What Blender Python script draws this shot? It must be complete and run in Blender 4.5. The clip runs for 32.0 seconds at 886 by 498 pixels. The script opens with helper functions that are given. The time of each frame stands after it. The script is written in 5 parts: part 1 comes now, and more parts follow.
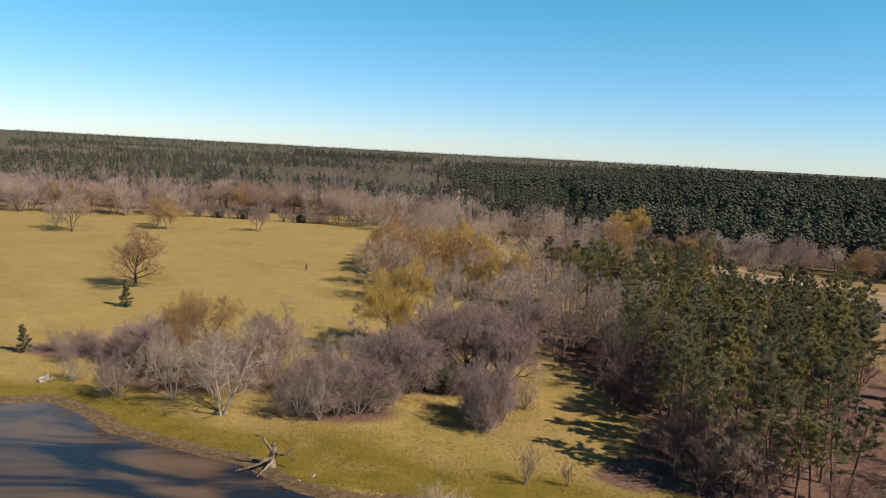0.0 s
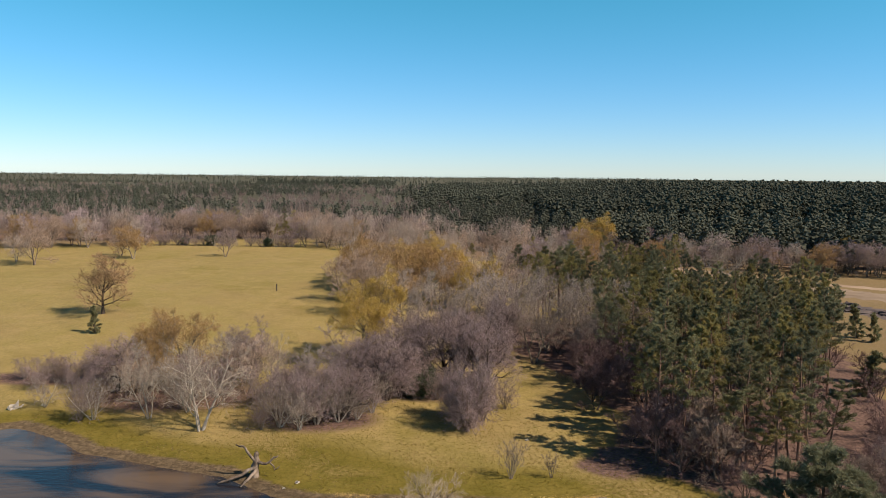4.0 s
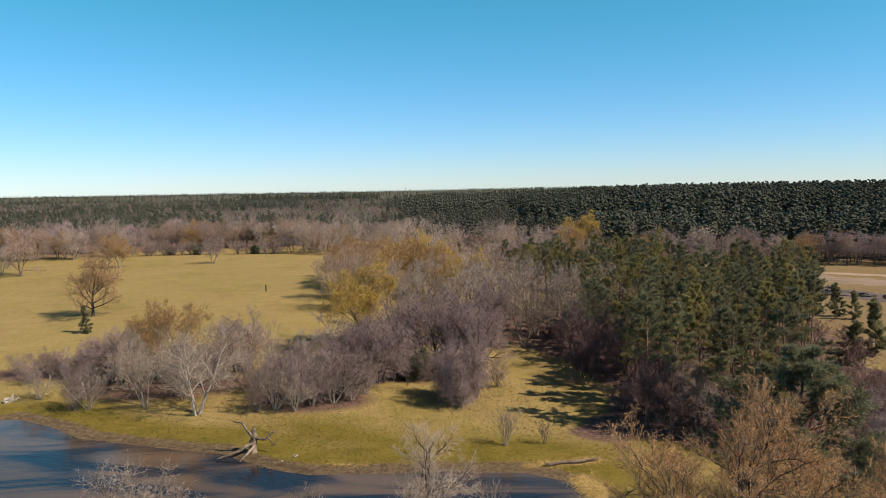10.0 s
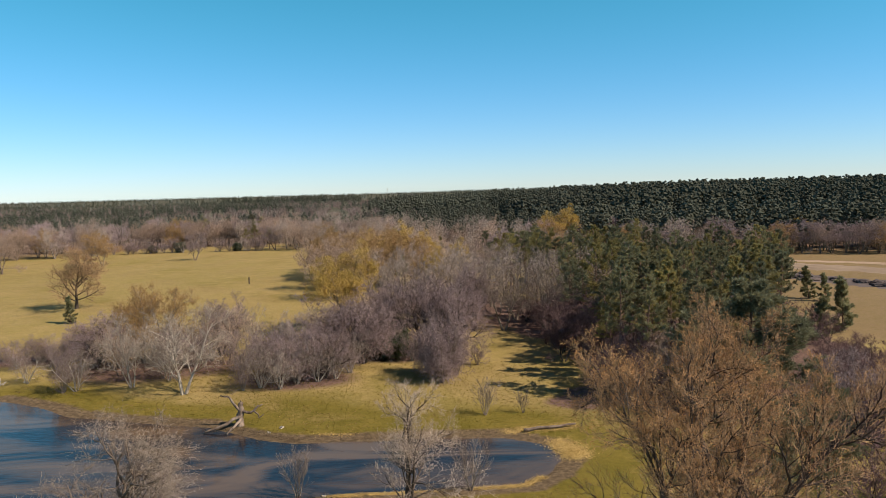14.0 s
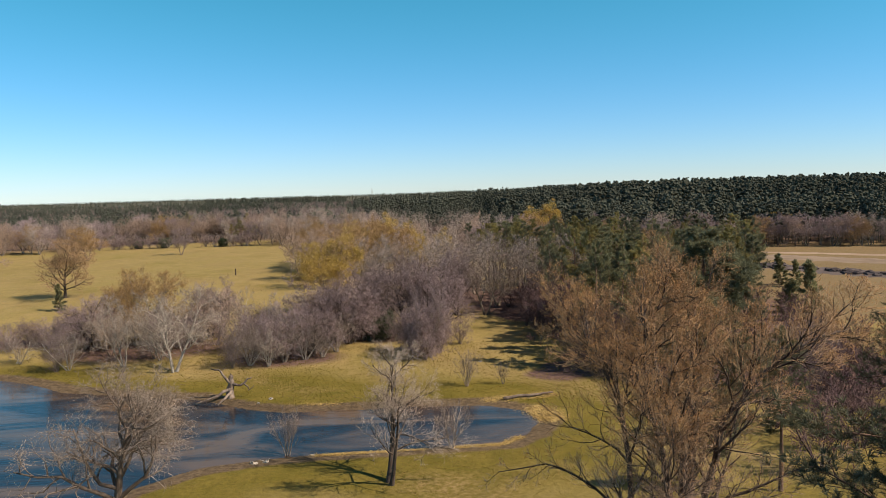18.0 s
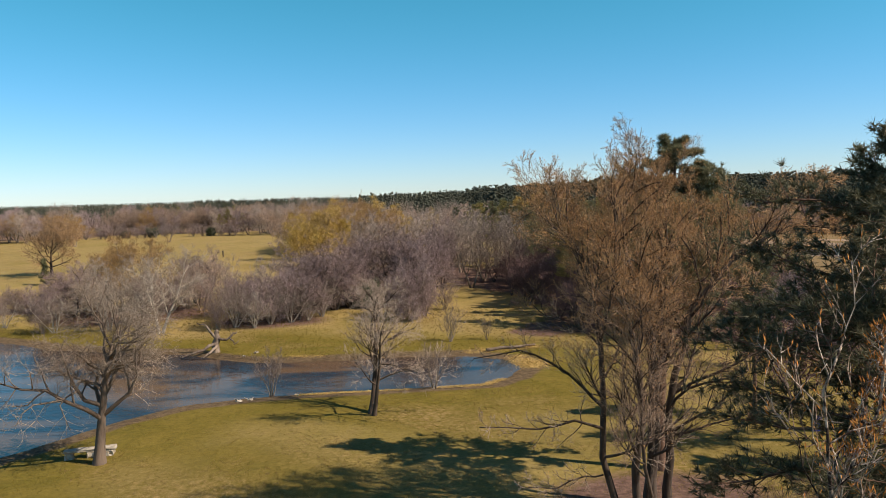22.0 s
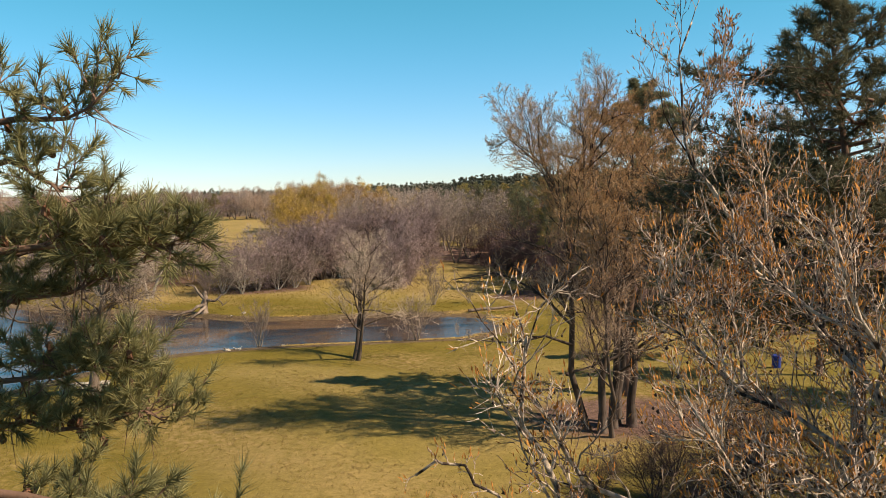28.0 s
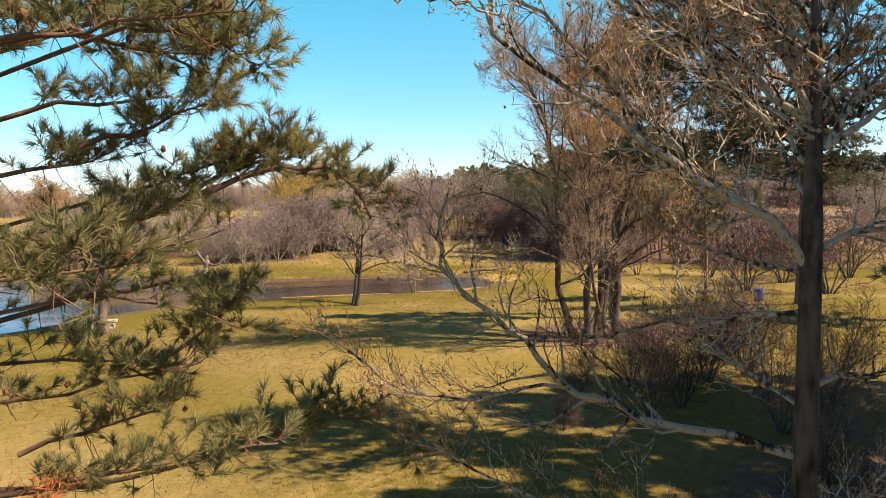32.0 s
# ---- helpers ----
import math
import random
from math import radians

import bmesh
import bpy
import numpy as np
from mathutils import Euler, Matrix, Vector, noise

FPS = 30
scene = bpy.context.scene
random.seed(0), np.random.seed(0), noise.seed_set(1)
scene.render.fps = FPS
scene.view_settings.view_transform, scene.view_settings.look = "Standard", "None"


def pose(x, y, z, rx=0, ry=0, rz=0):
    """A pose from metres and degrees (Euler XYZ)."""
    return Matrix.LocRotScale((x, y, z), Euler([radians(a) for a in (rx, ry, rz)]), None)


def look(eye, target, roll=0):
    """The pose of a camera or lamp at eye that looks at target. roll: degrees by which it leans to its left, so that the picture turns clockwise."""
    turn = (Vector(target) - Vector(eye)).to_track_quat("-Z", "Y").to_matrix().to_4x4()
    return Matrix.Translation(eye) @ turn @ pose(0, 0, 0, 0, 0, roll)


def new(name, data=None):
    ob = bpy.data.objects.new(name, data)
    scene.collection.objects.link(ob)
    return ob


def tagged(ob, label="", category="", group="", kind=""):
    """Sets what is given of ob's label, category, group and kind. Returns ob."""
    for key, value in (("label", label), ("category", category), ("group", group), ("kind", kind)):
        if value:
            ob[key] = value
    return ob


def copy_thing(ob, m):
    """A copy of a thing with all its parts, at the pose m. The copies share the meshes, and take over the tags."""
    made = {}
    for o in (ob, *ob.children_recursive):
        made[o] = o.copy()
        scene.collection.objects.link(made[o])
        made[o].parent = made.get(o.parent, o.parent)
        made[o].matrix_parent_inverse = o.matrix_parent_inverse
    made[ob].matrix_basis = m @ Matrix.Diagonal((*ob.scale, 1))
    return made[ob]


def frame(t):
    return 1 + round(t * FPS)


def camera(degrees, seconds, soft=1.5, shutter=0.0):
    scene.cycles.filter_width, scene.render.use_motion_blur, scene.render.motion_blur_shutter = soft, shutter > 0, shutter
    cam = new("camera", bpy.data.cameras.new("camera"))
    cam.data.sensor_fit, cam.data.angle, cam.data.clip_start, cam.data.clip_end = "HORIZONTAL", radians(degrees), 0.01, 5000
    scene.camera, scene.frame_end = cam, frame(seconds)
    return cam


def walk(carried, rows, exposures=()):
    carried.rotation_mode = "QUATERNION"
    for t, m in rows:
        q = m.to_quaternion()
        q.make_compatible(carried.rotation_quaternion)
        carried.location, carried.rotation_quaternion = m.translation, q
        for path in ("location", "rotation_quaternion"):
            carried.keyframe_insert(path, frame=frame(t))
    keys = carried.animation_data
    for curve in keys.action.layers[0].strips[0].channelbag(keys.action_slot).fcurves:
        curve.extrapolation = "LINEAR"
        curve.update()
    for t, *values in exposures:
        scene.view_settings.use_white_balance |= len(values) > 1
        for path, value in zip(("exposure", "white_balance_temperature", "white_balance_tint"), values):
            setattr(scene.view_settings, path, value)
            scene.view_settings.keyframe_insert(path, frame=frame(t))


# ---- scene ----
cam = camera(61.0, 32.0, 0.65)
PATH = [
    (0, (3.25, -40.81, 29.58), (1.67, -21.04, 26.95), 3.14),
    (0.5, (3.28, -40.7, 29.46), (1.82, -20.92, 26.93), 2.69),
    (1, (3.25, -40.65, 29.43), (1.89, -20.84, 26.98), 2.36),
    (1.5, (3.25, -40.7, 29.27), (1.98, -20.88, 26.93), 1.98),
    (2, (3.22, -40.9, 29.22), (2.06, -21.06, 26.95), 1.67),
    (2.5, (3.05, -41.31, 29.17), (1.99, -21.47, 26.95), 1.45),
    (3, (2.97, -41.5, 29.0), (2.02, -21.64, 26.82), 1.08),
    (3.5, (2.86, -41.67, 28.38), (2.03, -21.8, 26.29), 0.82),
    (5.5, (2.48, -41.65, 24.96), (2.02, -21.74, 23.13), 0.06),
    (6, (2.52, -41.81, 24.78), (2.17, -21.89, 22.98), -0.08),
    (6.5, (2.44, -41.93, 24.8), (2.18, -22.01, 23.02), -0.27),
    (7, (2.44, -42.08, 24.79), (2.26, -22.16, 23.04), -0.38),
    (7.5, (2.41, -42.45, 24.79), (2.33, -22.52, 23.08), -0.50),
    (8, (2.42, -43.08, 24.84), (2.42, -23.16, 23.11), -0.59),
    (8.3, (2.43, -43.21, 24.86), (2.42, -23.28, 23.13), -0.59),
    (8.5, (2.43, -43.29, 24.88), (1.9, -23.37, 23.15), -0.63),
    (9, (2.48, -43.34, 24.86), (1.96, -23.42, 23.17), -0.73),
    (9.5, (2.46, -43.52, 24.71), (2.03, -23.59, 23.03), -0.89),
    (10, (2.42, -43.57, 23.93), (2.07, -23.64, 22.28), -0.99),
    (10.5, (2.51, -43.51, 23.42), (2.24, -23.58, 21.8), -1.06),
    (11, (2.52, -43.47, 23.3), (2.31, -23.53, 21.69), -1.11),
    (11.5, (2.48, -43.55, 23.28), (2.35, -23.61, 21.69), -1.20),
    (12, (2.5, -44.11, 23.24), (2.42, -24.17, 21.69), -1.21),
    (12.5, (2.52, -44.75, 23.15), (2.5, -24.82, 21.56), -1.28),
    (13, (2.59, -45.42, 22.95), (2.64, -25.49, 21.31), -1.38),
    (13.5, (2.58, -45.91, 22.36), (2.66, -25.97, 20.73), -1.44),
    (14, (2.65, -46.1, 21.66), (2.77, -26.16, 20.06), -1.57),
    (14.5, (2.75, -46.17, 20.95), (2.93, -26.24, 19.37), -1.68),
    (16.5, (2.72, -47.12, 20.25), (3.08, -27.17, 18.76), -1.52),
    (17, (2.75, -47.96, 20.03), (3.14, -28.02, 18.5), -1.54),
    (17.5, (2.71, -48.69, 19.95), (3.16, -28.75, 18.39), -1.56),
    (18, (2.79, -49.34, 19.54), (3.31, -29.41, 17.98), -1.67),
    (18.5, (2.87, -49.61, 18.73), (3.44, -29.67, 17.19), -1.76),
    (19, (2.88, -49.56, 17.7), (3.5, -29.62, 16.2), -1.68),
    (19.5, (2.88, -49.4, 16.97), (3.55, -29.47, 15.48), -1.69),
    (20, (2.99, -49.61, 16.67), (3.7, -29.68, 15.19), -1.66),
    (20.5, (3.07, -49.85, 16.65), (3.79, -29.92, 15.15), -1.57),
    (21, (3.09, -50.18, 16.22), (3.81, -30.25, 14.69), -1.54),
    (21.5, (3.09, -50.34, 15.39), (3.84, -30.41, 13.87), -1.61),
    (22, (3.15, -50.58, 14.83), (3.95, -30.65, 13.37), -1.58),
    (22.5, (3.26, -50.88, 14.71), (4.09, -30.96, 13.18), -1.52),
    (23, (3.26, -51.18, 14.27), (4.13, -31.26, 12.74), -1.57),
    (23.5, (3.31, -51.24, 13.73), (4.23, -31.32, 12.22), -1.50),
    (24, (3.43, -51.27, 13.37), (4.35, -31.35, 11.87), -1.50),
    (24.5, (3.51, -51.25, 13.1), (4.46, -31.32, 11.6), -1.51),
    (25, (3.48, -51.16, 12.88), (4.45, -31.24, 11.37), -1.35),
    (25.5, (3.42, -51.12, 12.5), (4.42, -31.21, 10.98), -1.33),
    (27.5, (3.29, -52.46, 12.11), (4.4, -32.55, 10.55), -1.09),
    (28, (3.28, -52.9, 11.93), (4.43, -33.0, 10.33), -1.10),
    (29, (3.63, -52.9, 10.56), (4.71, -32.99, 9.02), -1.13),
    (29.5, (3.71, -52.84, 9.69), (4.78, -32.93, 8.17), -1.66),
    (30, (3.69, -53.0, 9.09), (4.76, -33.08, 7.62), -1.37),
    (30.5, (3.64, -53.33, 8.78), (4.73, -33.41, 7.3), -1.57),
    (31, (3.57, -53.81, 8.45), (4.69, -33.89, 6.96), -1.47),
    (31.5, (3.5, -54.42, 8.22), (4.63, -34.51, 6.73), -0.88),
    (32, (3.39, -55.03, 8.2), (4.56, -35.13, 6.64), -1.50),
]
walk(cam, [(t, look(eye, target, roll)) for t, eye, target, roll in PATH],
     exposures=[(0, 0.14, 7000, 12), (5, 0.12, 6750, 11), (20, 0.12, 6750, 11), (25, 0.22, 7350, 12), (28, 0.38, 7600, 12), (29, 0.44, 7650, 12), (30, 0.66, 7800, 13), (32, 0.82, 7850, 13)])

# ---- sky and sun ----
SUN_EL, SUN_AZ = radians(43), radians(-20)      # azimuth from +x towards +y
world = bpy.data.worlds.new("sky")
scene.world = world
world.use_nodes = True
wn = world.node_tree.nodes
sky = wn.new("ShaderNodeTexSky")
sky.sky_type, sky.sun_disc = "NISHITA", False
sky.sun_elevation, sky.sun_rotation = SUN_EL, radians(90) - SUN_AZ
sky.air_density, sky.dust_density, sky.ozone_density = 1.0, 0.0, 6.0
tint = wn.new("ShaderNodeMix")
tint.data_type, tint.blend_type = "RGBA", "MULTIPLY"
tint.inputs[0].default_value = 1.0
coord, split, ramp = wn.new("ShaderNodeTexCoord"), wn.new("ShaderNodeSeparateXYZ"), wn.new("ShaderNodeValToRGB")
world.node_tree.links.new(coord.outputs["Generated"], split.inputs[0])
world.node_tree.links.new(split.outputs["Z"], ramp.inputs[0])
world.node_tree.links.new(ramp.outputs[0], tint.inputs[7])
ramp.color_ramp.interpolation = "EASE"
ramp.color_ramp.elements[0].position, ramp.color_ramp.elements[0].color = 0.0, (0.73, 0.89, 1.14, 1)
ramp.color_ramp.elements[1].position, ramp.color_ramp.elements[1].color = 0.3, (0.53, 1.11, 0.97, 1)
high = ramp.color_ramp.elements.new(0.65)
high.color = (0.55, 0.48, 0.48, 1)
deeper = wn.new("ShaderNodeHueSaturation")
deeper.inputs["Saturation"].default_value = 1.08
world.node_tree.links.new(sky.outputs[0], tint.inputs[6])
world.node_tree.links.new(tint.outputs[2], deeper.inputs["Color"])
world.node_tree.links.new(deeper.outputs[0], wn["Background"].inputs[0])
wn["Background"].inputs[1].default_value = 0.124
sun = new("sun", bpy.data.lights.new("sun", "SUN"))
sun.data.energy, sun.data.angle, sun.data.color = 5.9, radians(0.55), (1.0, 0.855, 0.70)
sun.matrix_world = look((60, -15, 60), (60 - math.cos(SUN_EL) * math.cos(SUN_AZ), -15 - math.cos(SUN_EL) * math.sin(SUN_AZ), 60 - math.sin(SUN_EL)))


# ---- materials ----
def lin(r, g, b):
    return (r, g, b, 1.0)


def mat(name, a, b, rough=0.85, scale=4.0, bump=0.0, bump_scale=20.0, stretch=(1, 1, 1), vary=0.25, spec=0.25, through_light=0.0, edge=0.28, shift=0.0):
    """Two colours mixed by noise at two scales, varied from object to object, with fine relief."""
    m = bpy.data.materials.new(name)
    m.use_nodes = True
    n, l = m.node_tree.nodes, m.node_tree.links
    p = n["Principled BSDF"]
    p.inputs["Roughness"].default_value = rough
    p.inputs["Specular IOR Level"].default_value = spec
    co = n.new("ShaderNodeTexCoord")
    mp = n.new("ShaderNodeMapping")
    mp.inputs["Scale"].default_value = stretch
    l.new(co.outputs["Object"], mp.inputs["Vector"])
    n1, n2 = n.new("ShaderNodeTexNoise"), n.new("ShaderNodeTexNoise")
    n1.inputs["Scale"].default_value, n1.inputs["Detail"].default_value = scale, 4
    n2.inputs["Scale"].default_value, n2.inputs["Detail"].default_value = scale * 0.13, 2
    for q in (n1, n2):
        l.new(mp.outputs[0], q.inputs["Vector"])
    add = n.new("ShaderNodeMath")
    add.operation = "ADD"
    l.new(n1.outputs["Fac"], add.inputs[0])
    l.new(n2.outputs["Fac"], add.inputs[1])
    rng = n.new("ShaderNodeMapRange")
    rng.inputs["From Min"].default_value, rng.inputs["From Max"].default_value = 1 + shift - edge, 1 + shift + edge
    l.new(add.outputs[0], rng.inputs["Value"])
    mix = n.new("ShaderNodeMix")
    mix.data_type = "RGBA"
    mix.inputs[6].default_value, mix.inputs[7].default_value = lin(*a), lin(*b)
    l.new(rng.outputs[0], mix.inputs[0])
    hs = n.new("ShaderNodeHueSaturation")
    info, geo = n.new("ShaderNodeObjectInfo"), n.new("ShaderNodeNewGeometry")
    sm = n.new("ShaderNodeMath")
    sm.operation = "ADD"
    l.new(info.outputs["Random"], sm.inputs[0])
    l.new(geo.outputs["Random Per Island"], sm.inputs[1])
    vr = n.new("ShaderNodeMapRange")
    vr.inputs["From Max"].default_value = 2.0
    vr.inputs["To Min"].default_value, vr.inputs["To Max"].default_value = 1 - vary, 1 + vary
    l.new(sm.outputs[0], vr.inputs["Value"])
    l.new(vr.outputs[0], hs.inputs["Value"])
    l.new(mix.outputs[2], hs.inputs["Color"])
    l.new(hs.outputs[0], p.inputs["Base Color"])
    if bump:
        nb, bp = n.new("ShaderNodeTexNoise"), n.new("ShaderNodeBump")
        nb.inputs["Scale"].default_value, nb.inputs["Detail"].default_value = bump_scale, 5
        l.new(mp.outputs[0], nb.inputs["Vector"])
        bp.inputs["Strength"].default_value, bp.inputs["Distance"].default_value = bump, 0.03
        l.new(nb.outputs["Fac"], bp.inputs["Height"])
        l.new(bp.outputs[0], p.inputs["Normal"])
    if through_light:
        tr, ms = n.new("ShaderNodeBsdfTranslucent"), n.new("ShaderNodeMixShader")
        ms.inputs[0].default_value = through_light
        l.new(hs.outputs[0], tr.inputs["Color"])
        l.new(p.outputs[0], ms.inputs[1])
        l.new(tr.outputs[0], ms.inputs[2])
        l.new(ms.outputs[0], n["Material Output"].inputs["Surface"])
    return m


bark_grey = mat("bark_grey", (0.15, 0.12, 0.095), (0.28, 0.235, 0.19), 0.9, 3, 0.6, 14, (1, 1, 0.25))
bark_dark = mat("bark_dark", (0.05, 0.037, 0.03), (0.115, 0.09, 0.072), 0.95, 3, 0.8, 12, (1, 1, 0.25))
bark_mid = mat("bark_mid", (0.10, 0.075, 0.058), (0.215, 0.168, 0.135), 0.95, 3, 0.8, 12, (1, 1, 0.25))
bark_clump = mat("bark_clump", (0.04, 0.03, 0.026), (0.15, 0.118, 0.098), 0.95, 3, 0.8, 12, (1, 1, 0.25))
bark_pale = mat("bark_pale", (0.28, 0.243, 0.2), (0.48, 0.425, 0.36), 0.85, 5, 0.5, 18, (1, 1, 0.5))
bark_mottled = mat("bark_mottled", (0.04, 0.028, 0.022), (0.46, 0.385, 0.31), 0.85, 16, 1.0, 26, (1, 1, 0.7), edge=0.1, shift=-0.04)
bark_black = mat("bark_black", (0.026, 0.019, 0.016), (0.125, 0.095, 0.08), 0.95, 9, 1.0, 18, (1, 1, 0.3), edge=0.15)
bud_rust = mat("bud_rust", (0.38, 0.2, 0.08), (0.54, 0.32, 0.14), 0.85, 9, vary=0.35)
twig_pale = mat("twig_pale", (0.19, 0.13, 0.1), (0.54, 0.455, 0.38), 0.85, 6, vary=0.45, edge=0.16)
bark_pine = mat("bark_pine", (0.10, 0.062, 0.045), (0.24, 0.15, 0.11), 0.95, 6, 0.9, 9, (1, 1, 0.35))
dead_wood = mat("dead_wood", (0.06, 0.042, 0.032), (0.3, 0.24, 0.19), 0.9, 3.5, 0.6, 16, (1, 1, 0.4))
twig_mauve = mat("twig_mauve", (0.17, 0.123, 0.121), (0.31, 0.238, 0.232), 0.9, 0.7, vary=0.6)
twig_grey = mat("twig_grey", (0.17, 0.135, 0.115), (0.31, 0.255, 0.215), 0.9, 0.7, vary=0.6)
twig_tan = mat("twig_tan", (0.25, 0.155, 0.082), (0.41, 0.275, 0.155), 0.9, 0.7, vary=0.35)
twig_white = mat("twig_white", (0.24, 0.19, 0.152), (0.46, 0.385, 0.315), 0.9, 0.9, vary=0.6)
twig_red = mat("twig_red", (0.1, 0.062, 0.062), (0.2, 0.128, 0.122), 0.9, 0.7, vary=0.6)
twig_clump = mat("twig_clump", (0.17, 0.12, 0.09), (0.4, 0.3, 0.225), 0.9, 0.7, vary=0.5)
# lighter twig colours for distant trees, with aerial haze painted in
hazed_twig_grey = mat("hazed_twig_grey", (0.25, 0.2, 0.168), (0.42, 0.35, 0.3), 0.9, 0.7, vary=0.5)
hazed_twig_mauve = mat("hazed_twig_mauve", (0.22, 0.166, 0.165), (0.37, 0.29, 0.285), 0.9, 0.7, vary=0.5)
hazed_twig_rust = mat("hazed_twig_rust", (0.26, 0.185, 0.14), (0.42, 0.315, 0.248), 0.9, 0.7, vary=0.5)
twig_bud = mat("twig_bud", (0.3, 0.185, 0.1), (0.5, 0.345, 0.205), 0.9, 0.7, vary=0.45)
catkin = mat("catkin", (0.36, 0.14, 0.035), (0.58, 0.28, 0.075), 0.8, 9, vary=0.4)
seed_ball = mat("seed_ball", (0.03, 0.022, 0.018), (0.07, 0.05, 0.04), 0.9, 9, vary=0.3)
leaf_gold = mat("leaf_gold", (0.38, 0.26, 0.055), (0.55, 0.385, 0.11), 0.75, 1.2, vary=0.3, through_light=0.2)
leaf_ochre = mat("leaf_ochre", (0.28, 0.17, 0.06), (0.42, 0.27, 0.11), 0.8, 1.2, vary=0.35, through_light=0.15)
leaf_green = mat("leaf_green", (0.035, 0.05, 0.028), (0.085, 0.105, 0.055), 0.6, 1.2, vary=0.4, through_light=0.15)
needle = mat("needle", (0.155, 0.155, 0.085), (0.3, 0.288, 0.15), 0.6, 1.0, vary=0.5, through_light=0.42)
needle_yellow = mat("needle_yellow", (0.23, 0.2, 0.075), (0.38, 0.325, 0.13), 0.6, 1.0, vary=0.5, through_light=0.42)
needle_blue = mat("needle_blue", (0.13, 0.138, 0.085), (0.25, 0.25, 0.145), 0.6, 1.0, vary=0.5, through_light=0.42)
needle_dark = mat("needle_dark", (0.07, 0.073, 0.045), (0.155, 0.15, 0.088), 0.6, 1.0, vary=0.5, through_light=0.3)
needle_near = mat("needle_near", (0.145, 0.15, 0.07), (0.34, 0.32, 0.148), 0.5, 1.0, vary=0.55, through_light=0.42)
cone_brown = mat("cone_brown", (0.11, 0.05, 0.03), (0.22, 0.11, 0.065), 0.85, 30, 0.6, 40)
stone_pale = mat("stone_pale", (0.3, 0.27, 0.225), (0.44, 0.4, 0.34), 0.85, 3, 0.5, 14)
sand = mat("sand", (0.27, 0.19, 0.125), (0.42, 0.31, 0.22), 0.95, 0.25, 0.4, 3)
dark_soil = mat("dark_soil", (0.055, 0.045, 0.045), (0.14, 0.11, 0.10), 0.95, 0.3, 0.8, 2)
far_needle = mat("far_needle", (0.082, 0.093, 0.073), (0.138, 0.146, 0.11), 0.95, 0.02, vary=0.25, spec=0.03, through_light=0.4)
far_twig = mat("far_twig", (0.15, 0.118, 0.107), (0.26, 0.21, 0.19), 0.95, 0.02, vary=0.35, spec=0.03)

# ---- plan of the ground ----
POND = [(-22, -6.5), (-19.7, -3.5), (-17.4, 0.4), (-13.6, 4.3), (-8.1, 5.8), (-4.8, 6.3), (3.3, 6.7), (9.1, 7.3), (11.5, 9.5), (13, 13),
        (12.5, 16.5), (8, 19.2), (2, 19.7), (-4.5, 19.3), (-9.7, 19.2), (-13.5, 20.3), (-16.2, 22.3), (-19.6, 24.5), (-25.8, 26.3),
        (-34.7, 29.2), (-40, 33.3), (-46, 36), (-52, 33.5), (-62, 30), (-75, 18), (-70, -5), (-50, -20), (-32, -16)]


def sstep(a, b, v):
    u = np.clip((np.asarray(v, float) - a) / (b - a), 0, 1)
    return u * u * (3 - 2 * u)


def signed(poly, x, y):
    """Distance to a polygon's edge, negative inside."""
    x, y = np.asarray(x, float), np.asarray(y, float)
    best, inside = np.full(x.shape, 1e9), np.zeros(x.shape, bool)
    for (ax, ay), (bx, by) in zip(poly, poly[1:] + poly[:1]):
        ex, ey = bx - ax, by - ay
        u = np.clip(((x - ax) * ex + (y - ay) * ey) / (ex * ex + ey * ey), 0, 1)
        best = np.minimum(best, np.hypot(x - ax - u * ex, y - ay - u * ey))
        cross = (ay > y) != (by > y)
        with np.errstate(divide="ignore", invalid="ignore"):
            inside ^= cross & (x < (bx - ax) * (y - ay) / (by - ay + 1e-12) + ax)
    return np.where(inside, -best, best)


def ripple(x, y, s, k):
    return np.sin(x / s + k) * np.cos(y / (s * 1.3) - 2 * k) + 0.5 * np.sin((x + y) / (s * 0.47) + 3 * k)


def shore(x, y):
    return signed(POND, x, y) + 0.12 * ripple(np.asarray(x, float), np.asarray(y, float), 1.3, 0.7)


def ground_z(x, y):
    x, y = np.asarray(x, float), np.asarray(y, float)
    d = shore(x, y)
    left = sstep(10, -30, x)
    z = left * (1.9 * sstep(30, 75, y) + 1.0 * sstep(75, 170, y) - 2.4 * sstep(215, 330, y)) + 0.10 * ripple(x, y, 9.0, 1.0) + 0.03 * ripple(x, y, 2.7, 0.3)
    z = z + 0.7 * sstep(-2, -14, y) * sstep(-12, 2, x) + 0.35 * sstep(2, 14, d) + 3.0 * sstep(200, 600, np.hypot(x, y)) * sstep(-60, 140, x) - 0.2
    z = np.where(d > 0, np.maximum(z, -0.06), z)
    z = np.where(d < 2.5, -0.22 + (z + 0.22) * sstep(-0.6, 2.5, d) - 0.75 * sstep(0.2, -5.0, d), z)
    return z


def gz(x, y):
    return float(ground_z(x, y))


def axis(lo, hi, step, far, grow=1.16):
    mid = list(np.arange(lo, hi + 1e-6, step))
    for sign in (-1, 1):
        s, p = step, (hi if sign > 0 else lo)
        while abs(p) < far:
            s *= grow
            p += sign * s
            mid = mid + [p] if sign > 0 else [p] + mid
    return np.array(mid)


def mesh(name, verts, faces, material, smooth=False):
    me = bpy.data.meshes.new(name)
    me.from_pydata([tuple(v) for v in verts], [], [tuple(f) for f in faces])
    me.materials.append(material)
    if smooth:
        me.polygons.foreach_set("use_smooth", [True] * len(me.polygons))
    me.update()
    return me


